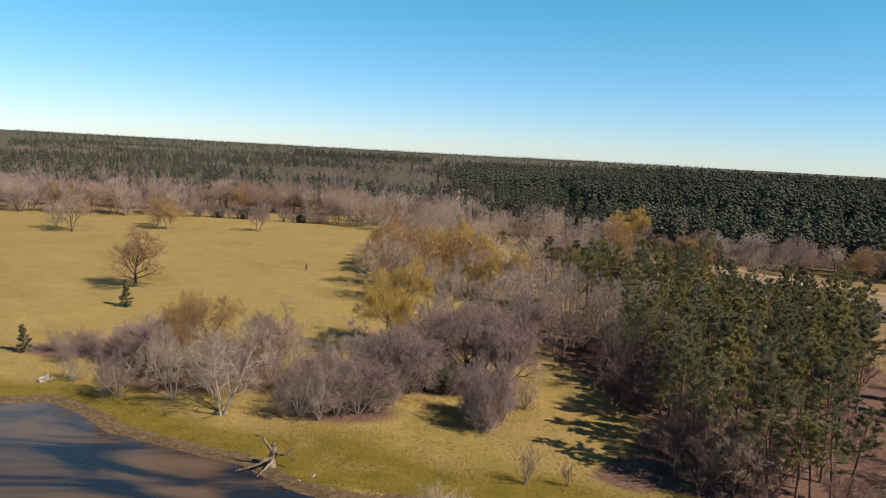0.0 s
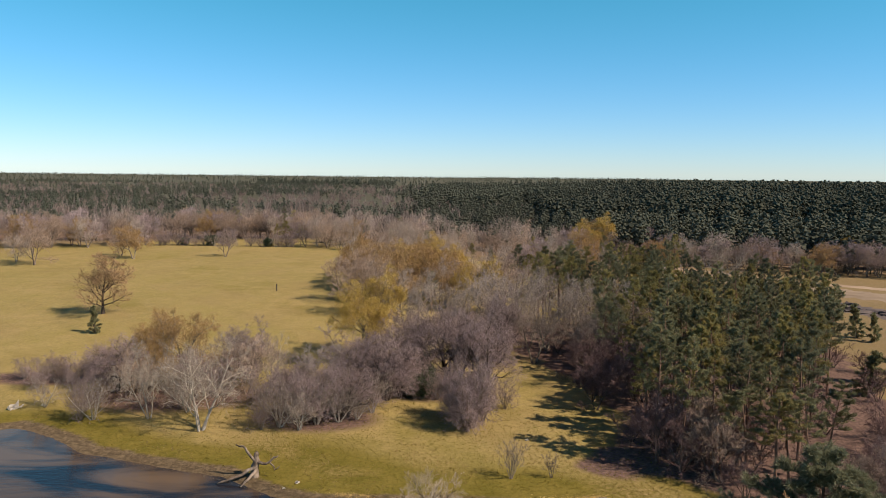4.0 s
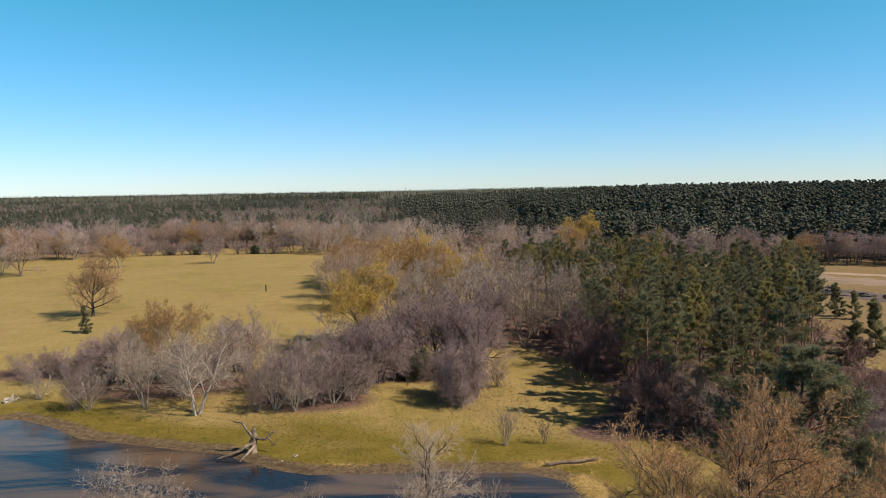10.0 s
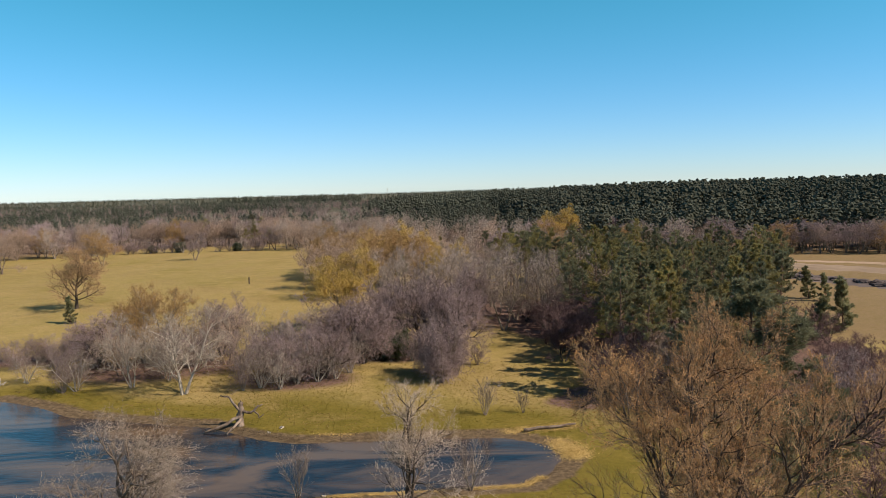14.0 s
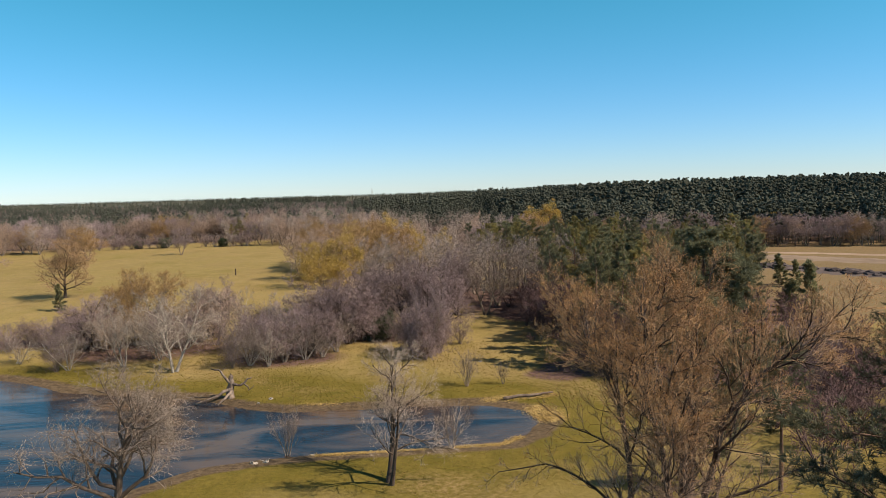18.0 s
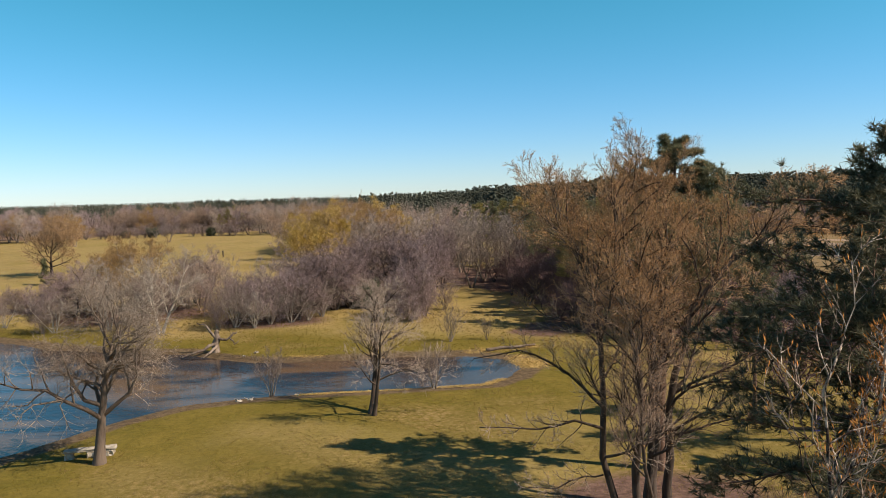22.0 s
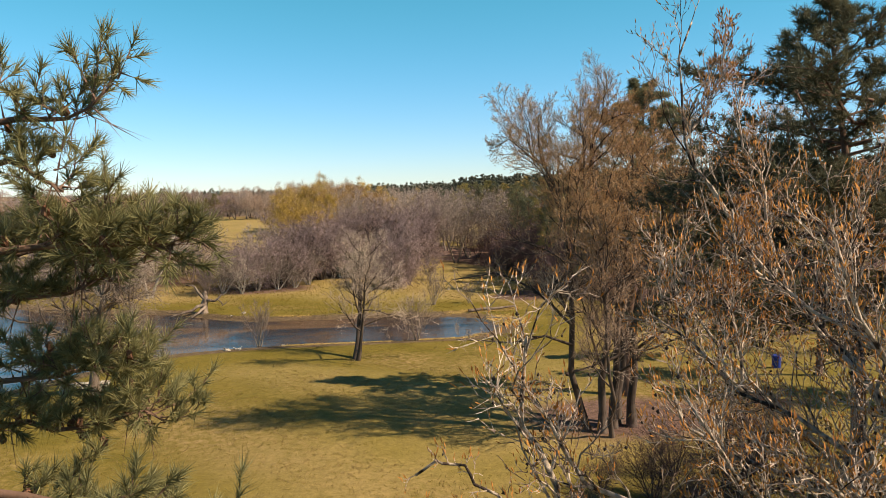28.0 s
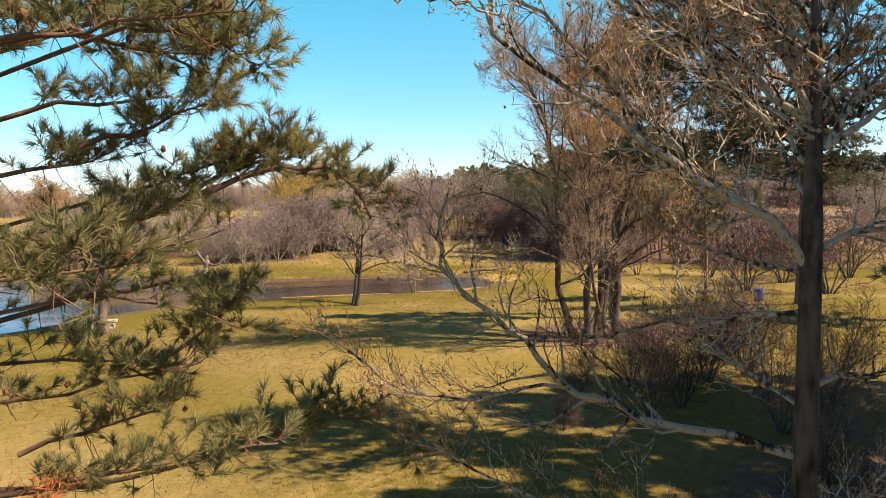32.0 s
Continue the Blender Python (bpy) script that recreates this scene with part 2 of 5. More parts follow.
def tri_mesh(name, tris, material):
    """A mesh of loose triangles from an array (n, 3, 3)."""
    tris = np.asarray(tris, np.float32)
    n = len(tris)
    me = bpy.data.meshes.new(name)
    me.vertices.add(3 * n)
    me.vertices.foreach_set("co", tris.reshape(-1))
    me.loops.add(3 * n)
    me.loops.foreach_set("vertex_index", np.arange(3 * n, dtype=np.int32))
    me.polygons.add(n)
    me.polygons.foreach_set("loop_start", np.arange(0, 3 * n, 3, dtype=np.int32))
    me.materials.append(material)
    me.update(calc_edges=True)
    return me


# ---- ground ----
xs, ys = axis(-75, 62, 0.8, 4600), axis(-60, 90, 0.8, 4600)
gx, gy = np.meshgrid(xs, ys)
zz = ground_z(gx, gy)
nx, ny = len(xs), len(ys)
idx = np.arange(nx * ny).reshape(ny, nx)
quads = np.stack([idx[:-1, :-1], idx[:-1, 1:], idx[1:, 1:], idx[1:, :-1]], -1).reshape(-1, 4)
gm = bpy.data.meshes.new("ground")
gm.from_pydata(np.stack([gx, gy, zz], -1).reshape(-1, 3).tolist(), [], quads.tolist())
gm.polygons.foreach_set("use_smooth", [True] * len(gm.polygons))
dd = shore(gx, gy)
WOOD = [(13, 27), (21, 24), (40, 12), (50, 21), (58, 62), (66, 95), (30, 105), (14, 92), (9, 74), (17, 58), (20, 40)]
wood_d = signed(WOOD, gx, gy) + 1.2 * ripple(gx, gy, 2.1, 0.2)
# litter under thickets and clump; the last ellipse paints shade beside the hardwood
litter_shade_d = np.minimum.reduce([np.hypot((gx - a) / c, (gy - b) / e) for a, b, c, e in ((-14, 39, 8, 5), (-33, 45, 13, 6), (-2, 52, 9, 7), (6, 90, 12, 18), (-52, 50, 9, 3), (14, -18, 6, 4), (16, -43, 9, 9))])
far_d = sstep(185, 240, gy + 0.25 * np.abs(gx + 60)) * sstep(1000, 300, np.hypot(gx, gy)) * 0.6 + 0.3 * sstep(300, 1000, np.hypot(gx, gy))
far_d = np.where((gx > -106) & (gx < -52) & (gy < 226), 0.0, far_d)
open_d = 0.42 * sstep(48, 60, gx) * sstep(205, 190, gy) * sstep(40, 55, gy)
layers = {
    "green": np.clip(sstep(10, 1, dd) * 0.7 + 0.4 * sstep(40, 25, gy) * sstep(-70, -20, gx) + 0.22 * ripple(gx, gy, 5.5, 0.4), 0, 1),
    "litter": np.clip(np.maximum.reduce([sstep(1.5, -2.5, wood_d), 0.75 * sstep(1.25, 0.5, litter_shade_d), far_d, open_d]), 0, 1),
    "mud": np.clip(sstep(1.7, 0.5, dd + 0.15 * ripple(gx, gy, 1.7, 0.9)), 0, 1),
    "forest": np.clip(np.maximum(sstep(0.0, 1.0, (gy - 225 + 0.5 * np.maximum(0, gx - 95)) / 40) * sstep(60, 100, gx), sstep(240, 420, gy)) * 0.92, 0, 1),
    "straw": np.clip(0.5 + 0.35 * ripple(gx, gy, 4.2, 0.15), 0, 1) * sstep(2, 6, dd),
}
for key, value in layers.items():
    gm.attributes.new(key, "FLOAT", "POINT").data.foreach_set("value", value.astype(np.float32).ravel())


def ground_material():
    m = bpy.data.materials.new("grassland")
    m.use_nodes = True
    n, l = m.node_tree.nodes, m.node_tree.links
    p = n["Principled BSDF"]
    p.inputs["Roughness"].default_value, p.inputs["Specular IOR Level"].default_value = 0.95, 0.1
    geo = n.new("ShaderNodeNewGeometry")

    def noise_at(scale, detail=5, rough=0.6):
        q = n.new("ShaderNodeTexNoise")
        q.inputs["Scale"].default_value, q.inputs["Detail"].default_value, q.inputs["Roughness"].default_value = scale, detail, rough
        l.new(geo.outputs["Position"], q.inputs["Vector"])
        return q.outputs["Fac"]

    def remap(src, a, b, c=0.0, d=1.0):
        q = n.new("ShaderNodeMapRange")
        for key, v in zip(("From Min", "From Max", "To Min", "To Max"), (a, b, c, d)):
            q.inputs[key].default_value = v
        l.new(src, q.inputs["Value"])
        return q.outputs[0]

    def mixed(fac, a, b):
        q = n.new("ShaderNodeMix")
        q.data_type = "RGBA"
        l.new(fac, q.inputs[0])
        for slot, v in ((6, a), (7, b)):
            if isinstance(v, tuple):
                q.inputs[slot].default_value = lin(*v)
            else:
                l.new(v, q.inputs[slot])
        return q.outputs[2]

    def calc(op, a, b):
        q = n.new("ShaderNodeMath")
        q.operation = op
        for i, v in enumerate((a, b)):
            if isinstance(v, float):
                q.inputs[i].default_value = v
            else:
                l.new(v, q.inputs[i])
        return q.outputs[0]

    def layer(name):
        q = n.new("ShaderNodeAttribute")
        q.attribute_name = name
        return q.outputs["Fac"]

    fine, mid, wide = noise_at(2.6, 6, 0.7), noise_at(0.35), noise_at(0.05, 3)
    pasture = mixed(remap(calc("ADD", mid, wide), 0.75, 1.25), (0.305, 0.225, 0.092), (0.245, 0.195, 0.064))
    green = mixed(remap(mid, 0.35, 0.65), (0.126, 0.104, 0.018), (0.178, 0.137, 0.03))
    base = mixed(remap(calc("ADD", layer("green"), calc("MULTIPLY", mid, 0.5)), 0.35, 0.85), pasture, green)
    straw = mixed(fine, (0.2, 0.145, 0.06), (0.29, 0.21, 0.095))
    base = mixed(calc("MULTIPLY", remap(calc("ADD", layer("straw"), mid), 0.95, 1.5), remap(fine, 0.4, 0.62)), base, straw)
    litter = mixed(remap(fine, 0.3, 0.7), (0.085, 0.053, 0.045), (0.19, 0.122, 0.096))
    base = mixed(remap(calc("ADD", layer("litter"), calc("MULTIPLY", fine, 0.6)), 0.5, 0.95), base, litter)
    mud = mixed(remap(fine, 0.35, 0.65), (0.085, 0.06, 0.036), (0.17, 0.125, 0.075))
    base = mixed(remap(calc("ADD", layer("mud"), calc("MULTIPLY", fine, 0.5)), 0.55, 0.95), base, mud)
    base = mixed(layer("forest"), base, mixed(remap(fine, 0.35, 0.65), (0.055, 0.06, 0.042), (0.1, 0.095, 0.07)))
    hs = n.new("ShaderNodeHueSaturation")
    l.new(base, hs.inputs["Color"])
    l.new(remap(calc("ADD", fine, noise_at(11.0, 5, 0.8)), 0.78, 1.22, 0.76, 1.24), hs.inputs["Value"])
    l.new(hs.outputs[0], p.inputs["Base Color"])
    bp = n.new("ShaderNodeBump")
    bp.inputs["Strength"].default_value, bp.inputs["Distance"].default_value = 0.4, 0.1
    l.new(calc("ADD", fine, noise_at(7.0)), bp.inputs["Height"])
    l.new(bp.outputs[0], p.inputs["Normal"])
    return m


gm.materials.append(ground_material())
ground = tagged(new("ground", gm), "winter pasture and lawn, tan and green grass with leaf litter", "ground", kind="structure")


def water_material():
    m = bpy.data.materials.new("pond_water")
    m.use_nodes = True
    n, l = m.node_tree.nodes, m.node_tree.links
    p = n["Principled BSDF"]
    p.inputs["Base Color"].default_value = lin(0.13, 0.075, 0.042)
    p.inputs["IOR"].default_value = 1.33
    geo = n.new("ShaderNodeNewGeometry")
    patch, wave, mp = n.new("ShaderNodeTexNoise"), n.new("ShaderNodeTexNoise"), n.new("ShaderNodeMapping")
    mp.inputs["Scale"].default_value = (0.55, 1.7, 1)
    l.new(geo.outputs["Position"], mp.inputs["Vector"])
    patch.inputs["Scale"].default_value, patch.inputs["Detail"].default_value = 0.10, 4
    patch.inputs["Distortion"].default_value = 1.2
    l.new(mp.outputs[0], patch.inputs["Vector"])
    wave.inputs["Scale"].default_value, wave.inputs["Detail"].default_value = 2.2, 3
    l.new(mp.outputs[0], wave.inputs["Vector"])
    rg = n.new("ShaderNodeMapRange")
    rg.inputs["From Min"].default_value, rg.inputs["From Max"].default_value = 0.40, 0.58
    l.new(patch.outputs["Fac"], rg.inputs["Value"])
    silt = n.new("ShaderNodeMix")
    silt.data_type = "RGBA"
    silt.inputs[6].default_value, silt.inputs[7].default_value = lin(0.12, 0.078, 0.047), lin(0.014, 0.015, 0.022)
    l.new(rg.outputs[0], silt.inputs[0])
    l.new(silt.outputs[2], p.inputs["Base Color"])
    p.inputs["Roughness"].default_value = 0.05
    bp = n.new("ShaderNodeBump")
    bp.inputs["Distance"].default_value = 0.05
    st = n.new("ShaderNodeMapRange")
    st.inputs["To Min"].default_value, st.inputs["To Max"].default_value = 0.12, 0.5
    l.new(rg.outputs[0], st.inputs["Value"])
    l.new(st.outputs[0], bp.inputs["Strength"])
    l.new(wave.outputs["Fac"], bp.inputs["Height"])
    l.new(bp.outputs[0], p.inputs["Normal"])
    return m


wm = bpy.data.meshes.new("water")
wm.from_pydata([(-78, -22, -0.3), (15, -22, -0.3), (15, 38, -0.3), (-78, 38, -0.3)], [], [(0, 1, 2, 3)])
wm.materials.append(water_material())
pond = tagged(new("water", wm), "muddy brown pond water reflecting blue sky", "pond", kind="structure")


# ---- tree builders ----
UP = Vector((0, 0, 1))


def across_pair(d):
    a = d.cross(UP if abs(d.z) < 0.9 else Vector((1, 0, 0))).normalized()
    return a, d.cross(a)


class Wood:
    """Collects tapered tubes and pointed twigs."""

    def __init__(self):
        self.v, self.f, self.twigs = [], [], []

    def tube(self, pts, radii, sides):
        start = len(self.v)
        a, _ = across_pair((pts[-1] - pts[0]).normalized())
        turns = [(math.cos(6.2832 * k / sides), math.sin(6.2832 * k / sides)) for k in range(sides)]
        for i, (p, r) in enumerate(zip(pts, radii)):
            d = (pts[min(i + 1, len(pts) - 1)] - pts[max(i - 1, 0)]).normalized()
            a = (a - d * a.dot(d)).normalized()
            b = d.cross(a)
            for c, s in turns:
                self.v.append((p + (a * c + b * s) * r)[:])
        for i in range(len(pts) - 1):
            s, e = start + i * sides, start + (i + 1) * sides
            for k in range(sides):
                q = (k + 1) % sides
                self.f.append((s + k, s + q, e + q, e + k))
        self.f.append(tuple(range(start + (len(pts) - 1) * sides, start + len(pts) * sides)))

    def twig(self, p, q, r):
        a, b = across_pair((q - p).normalized())
        c0, c1, c2, e = (p + a * r)[:], (p - a * (0.5 * r) + b * (0.87 * r))[:], (p - a * (0.5 * r) - b * (0.87 * r))[:], q[:]
        self.twigs += (*c0, *c1, *e, *c1, *c2, *e, *c2, *c0, *e)

    def twig_tris(self):
        return np.array(self.twigs, np.float32).reshape(-1, 3, 3)


class Grower:
    """Grows a leafless tree: limbs divide down to twigs; tips are kept for buds and leaves."""

    def __init__(self, seed, droop=0.0, wobble=0.16, up=0.15, counts=(9, 6, 5, 4), ratio=0.55, angle=55, twig_r=0.02, sides=(7, 5, 4, 3), tube_to=2, stem_wobble=0.08):
        self.r = random.Random(seed)
        self.w, self.tips = Wood(), []
        self.droop, self.wobble, self.up, self.counts, self.ratio, self.angle = droop, wobble, up, counts, ratio, angle
        self.twig_r, self.sides, self.tube_to, self.stem_wobble = twig_r, sides, tube_to, stem_wobble

    def vec(self):
        g = self.r.gauss
        return Vector((g(0, 1), g(0, 1), g(0, 1)))

    def line(self, p, d, length, steps, level):
        p, d = Vector(p), Vector(d).normalized()
        pts, pull = [p], Vector((0, 0, (self.up if level < 3 else self.up * 0.5) / steps - self.droop * (level > 1) / steps))
        for i in range(steps):
            d = (d + self.vec() * (self.wobble if level else self.stem_wobble) + pull).normalized()
            p = p + d * (length / steps)
            pts.append(p)
        return pts

    def branch(self, p, d, length, radius, level):
        if level > self.tube_to:
            pts = self.line(p, d, length, 2, level)
            self.w.twig(pts[0], pts[1], max(radius, self.twig_r))
            self.w.twig(pts[1], pts[2], max(radius * 0.7, self.twig_r * 0.8))
        else:
            steps = (7, 5, 4, 3)[min(level, 3)]
            pts = self.line(p, d, length, steps, level)
            self.w.tube(pts, [max(radius * (1 - 0.75 * i / steps), self.twig_r * 0.7) for i in range(steps + 1)], self.sides[min(level, 3)])
        self.sprout(pts, radius, length, level)

    def sprout(self, pts, radius, length, level, first=0.25, last=1.0, count=0):
        if level >= len(self.counts):
            d = (pts[-1] - pts[-2]).normalized()
            self.tips += [(pts[-1], d), (pts[-2], d)]
            return
        n, spin = count or self.counts[level], self.r.random() * 6.28
        for k in range(n):
            u = first + (last - first) * (k + self.r.random()) / n
            s = u * (len(pts) - 1)
            i = min(int(s), len(pts) - 2)
            at = pts[i].lerp(pts[i + 1], s - i)
            d0 = (pts[i + 1] - pts[i]).normalized()
            a, b = across_pair(d0)
            spin += 2.4 + self.r.gauss(0, 0.4)
            lean = radians(self.angle * self.r.uniform(0.65, 1.3)) * (1 - 0.3 * u)
            d = d0 * math.cos(lean) + (a * math.cos(spin) + b * math.sin(spin)) * math.sin(lean)
            size = length * self.ratio * self.r.uniform(0.7, 1.2) * (1.2 - 0.55 * u)
            self.branch(at, d, size, radius * (1 - 0.7 * u) * 0.6, level + 1)

    def limb(self, points, r0, r1, level=1, first=0.15, count=0, side=0.6):
        """A limb along given places, with its side branches."""
        pts = [Vector(points[0])]
        for q in points[1:]:
            q = Vector(q)
            pts += [pts[-1].lerp(q, 0.5) + self.vec() * 0.04, q]
        n = len(pts) - 1
        self.w.tube(pts, [r0 + (r1 - r0) * i / n for i in range(n + 1)], 8)
        self.sprout(pts, r0 * 0.8, side * sum((b - a).length for a, b in zip(pts, pts[1:])), level, first, 1.0, count)


def leaves(tips, rnd, per, size, spread):
    """Small three-cornered leaves strewn round the tips."""
    n = len(tips) * per
    base = np.repeat(np.array([t[0][:] for t in tips]), per, 0) + rnd.normal(0, spread, (n, 3))
    a, b = rnd.normal(0, 1, (n, 3)), rnd.normal(0, 1, (n, 3))
    a /= np.linalg.norm(a, axis=1, keepdims=True)
    b /= np.linalg.norm(b, axis=1, keepdims=True)
    s = size * rnd.uniform(0.6, 1.4, (n, 1))
    return np.stack([base - a * s, base + a * s, base + b * s * 1.3], 1)


def buds(tips, rnd, size, chance=1.0, hang=0.0, fat=0.16, lift=0.0):
    """Slim pointed buds or hanging catkins at the tips."""
    out = []
    for p, d in tips:
        if rnd.random() > chance:
            continue
        d = (Vector((0, 0, -1)) if rnd.random() < hang else d + UP * lift) + Vector(rnd.normal(0, 0.3, 3))
        d.normalize()
        a, b = across_pair(d)
        s = size * rnd.uniform(0.7, 1.3)
        m, q = p + d * s * 0.5, (p + d * s)[:]
        ring = [(m + (a * math.cos(w) + b * math.sin(w)) * (fat * s))[:] for w in (0, 2.1, 4.2)]
        for k in range(3):
            out += (*p, *ring[k], *ring[(k + 1) % 3], *q, *ring[(k + 1) % 3], *ring[k])
    return np.array(out, np.float32).reshape(-1, 3, 3)


def part(name, me, parent, label="", kind=""):
    ob = new(name, me)
    ob.parent = parent
    return tagged(ob, label, kind=kind)


def finish(name, g, bark, twigs, label, category, seed, leaf=None, leaf_per=2, leaf_size=0.12, leaf_spread=0.25, bud=None, bud_size=0.08, bud_chance=1.0, hang=0.0):
    top = tagged(new(name), label, category)
    part("trunk", mesh("trunk", g.w.v, g.w.f, bark, True), top)
    if g.w.twigs:
        part("crown", tri_mesh("crown", g.w.twig_tris(), twigs), top, kind="stuff")
    rnd = np.random.default_rng(seed)
    if leaf:
        part("foliage", tri_mesh("foliage", leaves(g.tips, rnd, leaf_per, leaf_size, leaf_spread), leaf), top, kind="stuff")
    if bud:
        part("bud_growth", tri_mesh("bud_growth", buds(g.tips, rnd, bud_size, bud_chance, hang), bud), top, kind="stuff")
    return top


def bare_tree(name, seed, height, trunk_r, bark, twigs, label, stems=1, lean=0.25, clear=0.3, category="tree", limb0=0.8, steps=6, spread=0.5,
              leaf=None, leaf_per=2, leaf_size=0.12, leaf_spread=0.25, bud=None, bud_size=0.08, bud_chance=1.0, hang=0.0, **kw):
    """A leafless tree or many-stemmed shrub, with parts trunk, crown and perhaps foliage or buds."""
    g = Grower(seed, **kw)
    for k in range(stems):
        w = 2 * math.pi * (k + g.r.random() * 0.6) / stems
        out = lean * (0.5 + 0.7 * g.r.random()) if stems > 1 else lean * 0.2
        h = height * (1 if k == 0 else g.r.uniform(0.75, 1.0))
        side = Vector((math.cos(w), math.sin(w), 0))
        pts = g.line(side * (trunk_r * spread * (stems > 1) * 2) - UP * 0.25, side * out + UP, h * 0.85, steps, 0)
        r0 = trunk_r * (1 if k == 0 else g.r.uniform(0.6, 0.95))
        g.w.tube(pts, [r0 * (1.3 if i == 0 else 1 - 0.85 * i / steps) for i in range(steps + 1)], g.sides[0])
        g.sprout(pts, r0, height * limb0, 0, first=clear)
    return finish(name, g, bark, twigs, label, category, seed, leaf, leaf_per, leaf_size, leaf_spread, bud, bud_size, bud_chance, hang)


def tuft(rnd, p, d, n, length, width, fan=0.55):
    """Needles that fan out from a twig's end."""
    d = np.array(d[:])
    d0 = d + rnd.normal(0, fan, (n, 3))
    d0 /= np.linalg.norm(d0, axis=1, keepdims=True)
    side = np.cross(d0, rnd.normal(0, 1, (n, 3)))
    side /= np.linalg.norm(side, axis=1, keepdims=True) + 1e-9
    s = length * rnd.uniform(0.7, 1.15, (n, 1))
    base = np.array(p[:]) - d * length * 0.4 * rnd.random((n, 1))
    return np.stack([base - side * width, base + side * width, base + d0 * s], 1)


class Pine:
    """A loblolly pine: straight trunk, limbs with twigs, tufts of long needles, cones."""

    def __init__(self, seed, needles=18, length=0.35, width=0.03, subs=6, tufts=3, cones=0.0, fan=0.55, bunch=0.3):
        self.g, self.r, self.rnd = Grower(seed, wobble=0.03, up=0.1), random.Random(seed), np.random.default_rng(seed)
        self.w, self.tris, self.cone_at = self.g.w, [], []
        self.needles, self.length, self.width, self.subs, self.tufts, self.cones, self.fan, self.bunch = needles, length, width, subs, tufts, cones, fan, bunch

    def trunk(self, height, radius, sides=8):
        self.g.stem_wobble, self.g.up = 0.02, 0.1
        pts = self.g.line((0, 0, -0.3), (self.r.gauss(0, 0.015), self.r.gauss(0, 0.015), 1), height, 9, 0)
        self.w.tube(pts, [radius * (1.2 if i == 0 else 1 - 0.88 * i / 9) for i in range(10)], sides)
        return pts

    def clothe(self, lp, out, subs, start=0.3):
        g, r, rnd, n = self.g, self.r, self.rnd, len(lp) - 1
        d = (lp[-1] - lp[0]).normalized()
        for m in range(subs):
            q = start + (1 - start) * (m + r.random()) / subs
            s = min(q * n, n - 0.01)
            sp = lp[int(s)].lerp(lp[int(s) + 1], s - int(s))
            v = g.vec()
            v.z *= 0.5
            sd = (d + v * 0.85 + UP * 0.2).normalized()
            sl = (out * r.uniform(0.14, self.bunch) + 0.12) if self.bunch else r.uniform(0.15, 0.5)
            end = sp + sd * sl
            self.w.twig(sp, end, 0.018)
            for j in range(self.tufts):
                tp = sp.lerp(end, 0.4 + 0.65 * j / self.tufts) + g.vec() * (sl * 0.14)
                self.tris.append(tuft(rnd, tp, (sd + g.vec() * 0.45 + UP * 0.5).normalized(), self.needles, self.length, self.width, self.fan))
            if r.random() < self.cones:
                self.cone_at.append(end + g.vec() * 0.08)
        self.tris.append(tuft(rnd, lp[-1], d, self.needles, self.length, self.width, self.fan))

    def grow(self, height, radius, crown, reach, limbs, top_round=0.6, skip=None):
        pts = self.trunk(height, radius)
        for k in range(limbs):
            u = (k + self.r.random()) / limbs
            h = height * ((1 - crown) + crown * u * 0.99)
            s = min(h / height * 9, 8.99)
            at = pts[int(s)].lerp(pts[int(s) + 1], s - int(s))
            w0 = k * 2.4 + self.r.gauss(0, 0.5)
            out = height * reach * (1 - u ** (1 / (1.2 - top_round)) * 0.8) * self.r.uniform(0.55, 1.15) * (0.6 + 0.4 * min(1, u * 4))
            d = Vector((math.cos(w0), math.sin(w0), -0.1 + 0.75 * u + self.r.gauss(0, 0.12))).normalized()
            if skip and skip(at + d * out):
                continue
            self.g.wobble, self.g.up = 0.13, 0.35
            lp = self.g.line(at, d, out, 4, 1)
            self.w.tube(lp, [max(0.015, radius * 0.3 * (1 - 0.75 * i / 4) * (1.2 - u)) for i in range(5)], 5)
            self.clothe(lp, out, self.subs)

    def limb(self, points, r0, subs):
        pts = [Vector(points[0])]
        for q in points[1:]:
            q = Vector(q)
            pts += [pts[-1].lerp(q, 0.5) + self.g.vec() * 0.06, q]
        n = len(pts) - 1
        self.w.tube(pts, [r0 * (1 - 0.8 * i / n) for i in range(n + 1)], 7)
        self.clothe(pts, 4.0, subs, 0.2)

    def bough(self, points, r0, subs):
        """A crooked bough: forked twigs that end in brushes of needles, and bare dead twigs below."""
        g, r, rnd = self.g, self.r, self.rnd
        pts = [Vector(points[0])]
        for q in points[1:]:
            q = Vector(q)
            pts += [pts[-1].lerp(q, 0.5) + g.vec() * 0.025, q]
        n = len(pts) - 1
        self.w.tube(pts, [r0 * (1 - 0.8 * i / n) for i in range(n + 1)], 7)
        many = int(subs * 2.3)
        for m in range(many):
            s = min((0.26 + 0.74 * (m + r.random()) / many) * n, n - 0.01)
            at, d = pts[int(s)].lerp(pts[int(s) + 1], s - int(s)), (pts[int(s) + 1] - pts[int(s)]).normalized()
            v = g.vec()
            v.z *= 0.45
            out, size = (d * 0.6 + v * 0.9 + UP * 0.2).normalized(), r.uniform(0.16, 0.55)
            lp = [at]
            for k in range(3):
                out = (out + UP * 0.22 + g.vec() * 0.16).normalized()
                lp.append(lp[-1] + out * size / 3)
                self.w.twig(lp[k], lp[k + 1], 0.011 - 0.002 * k)
            ends = [(lp[3], out)]
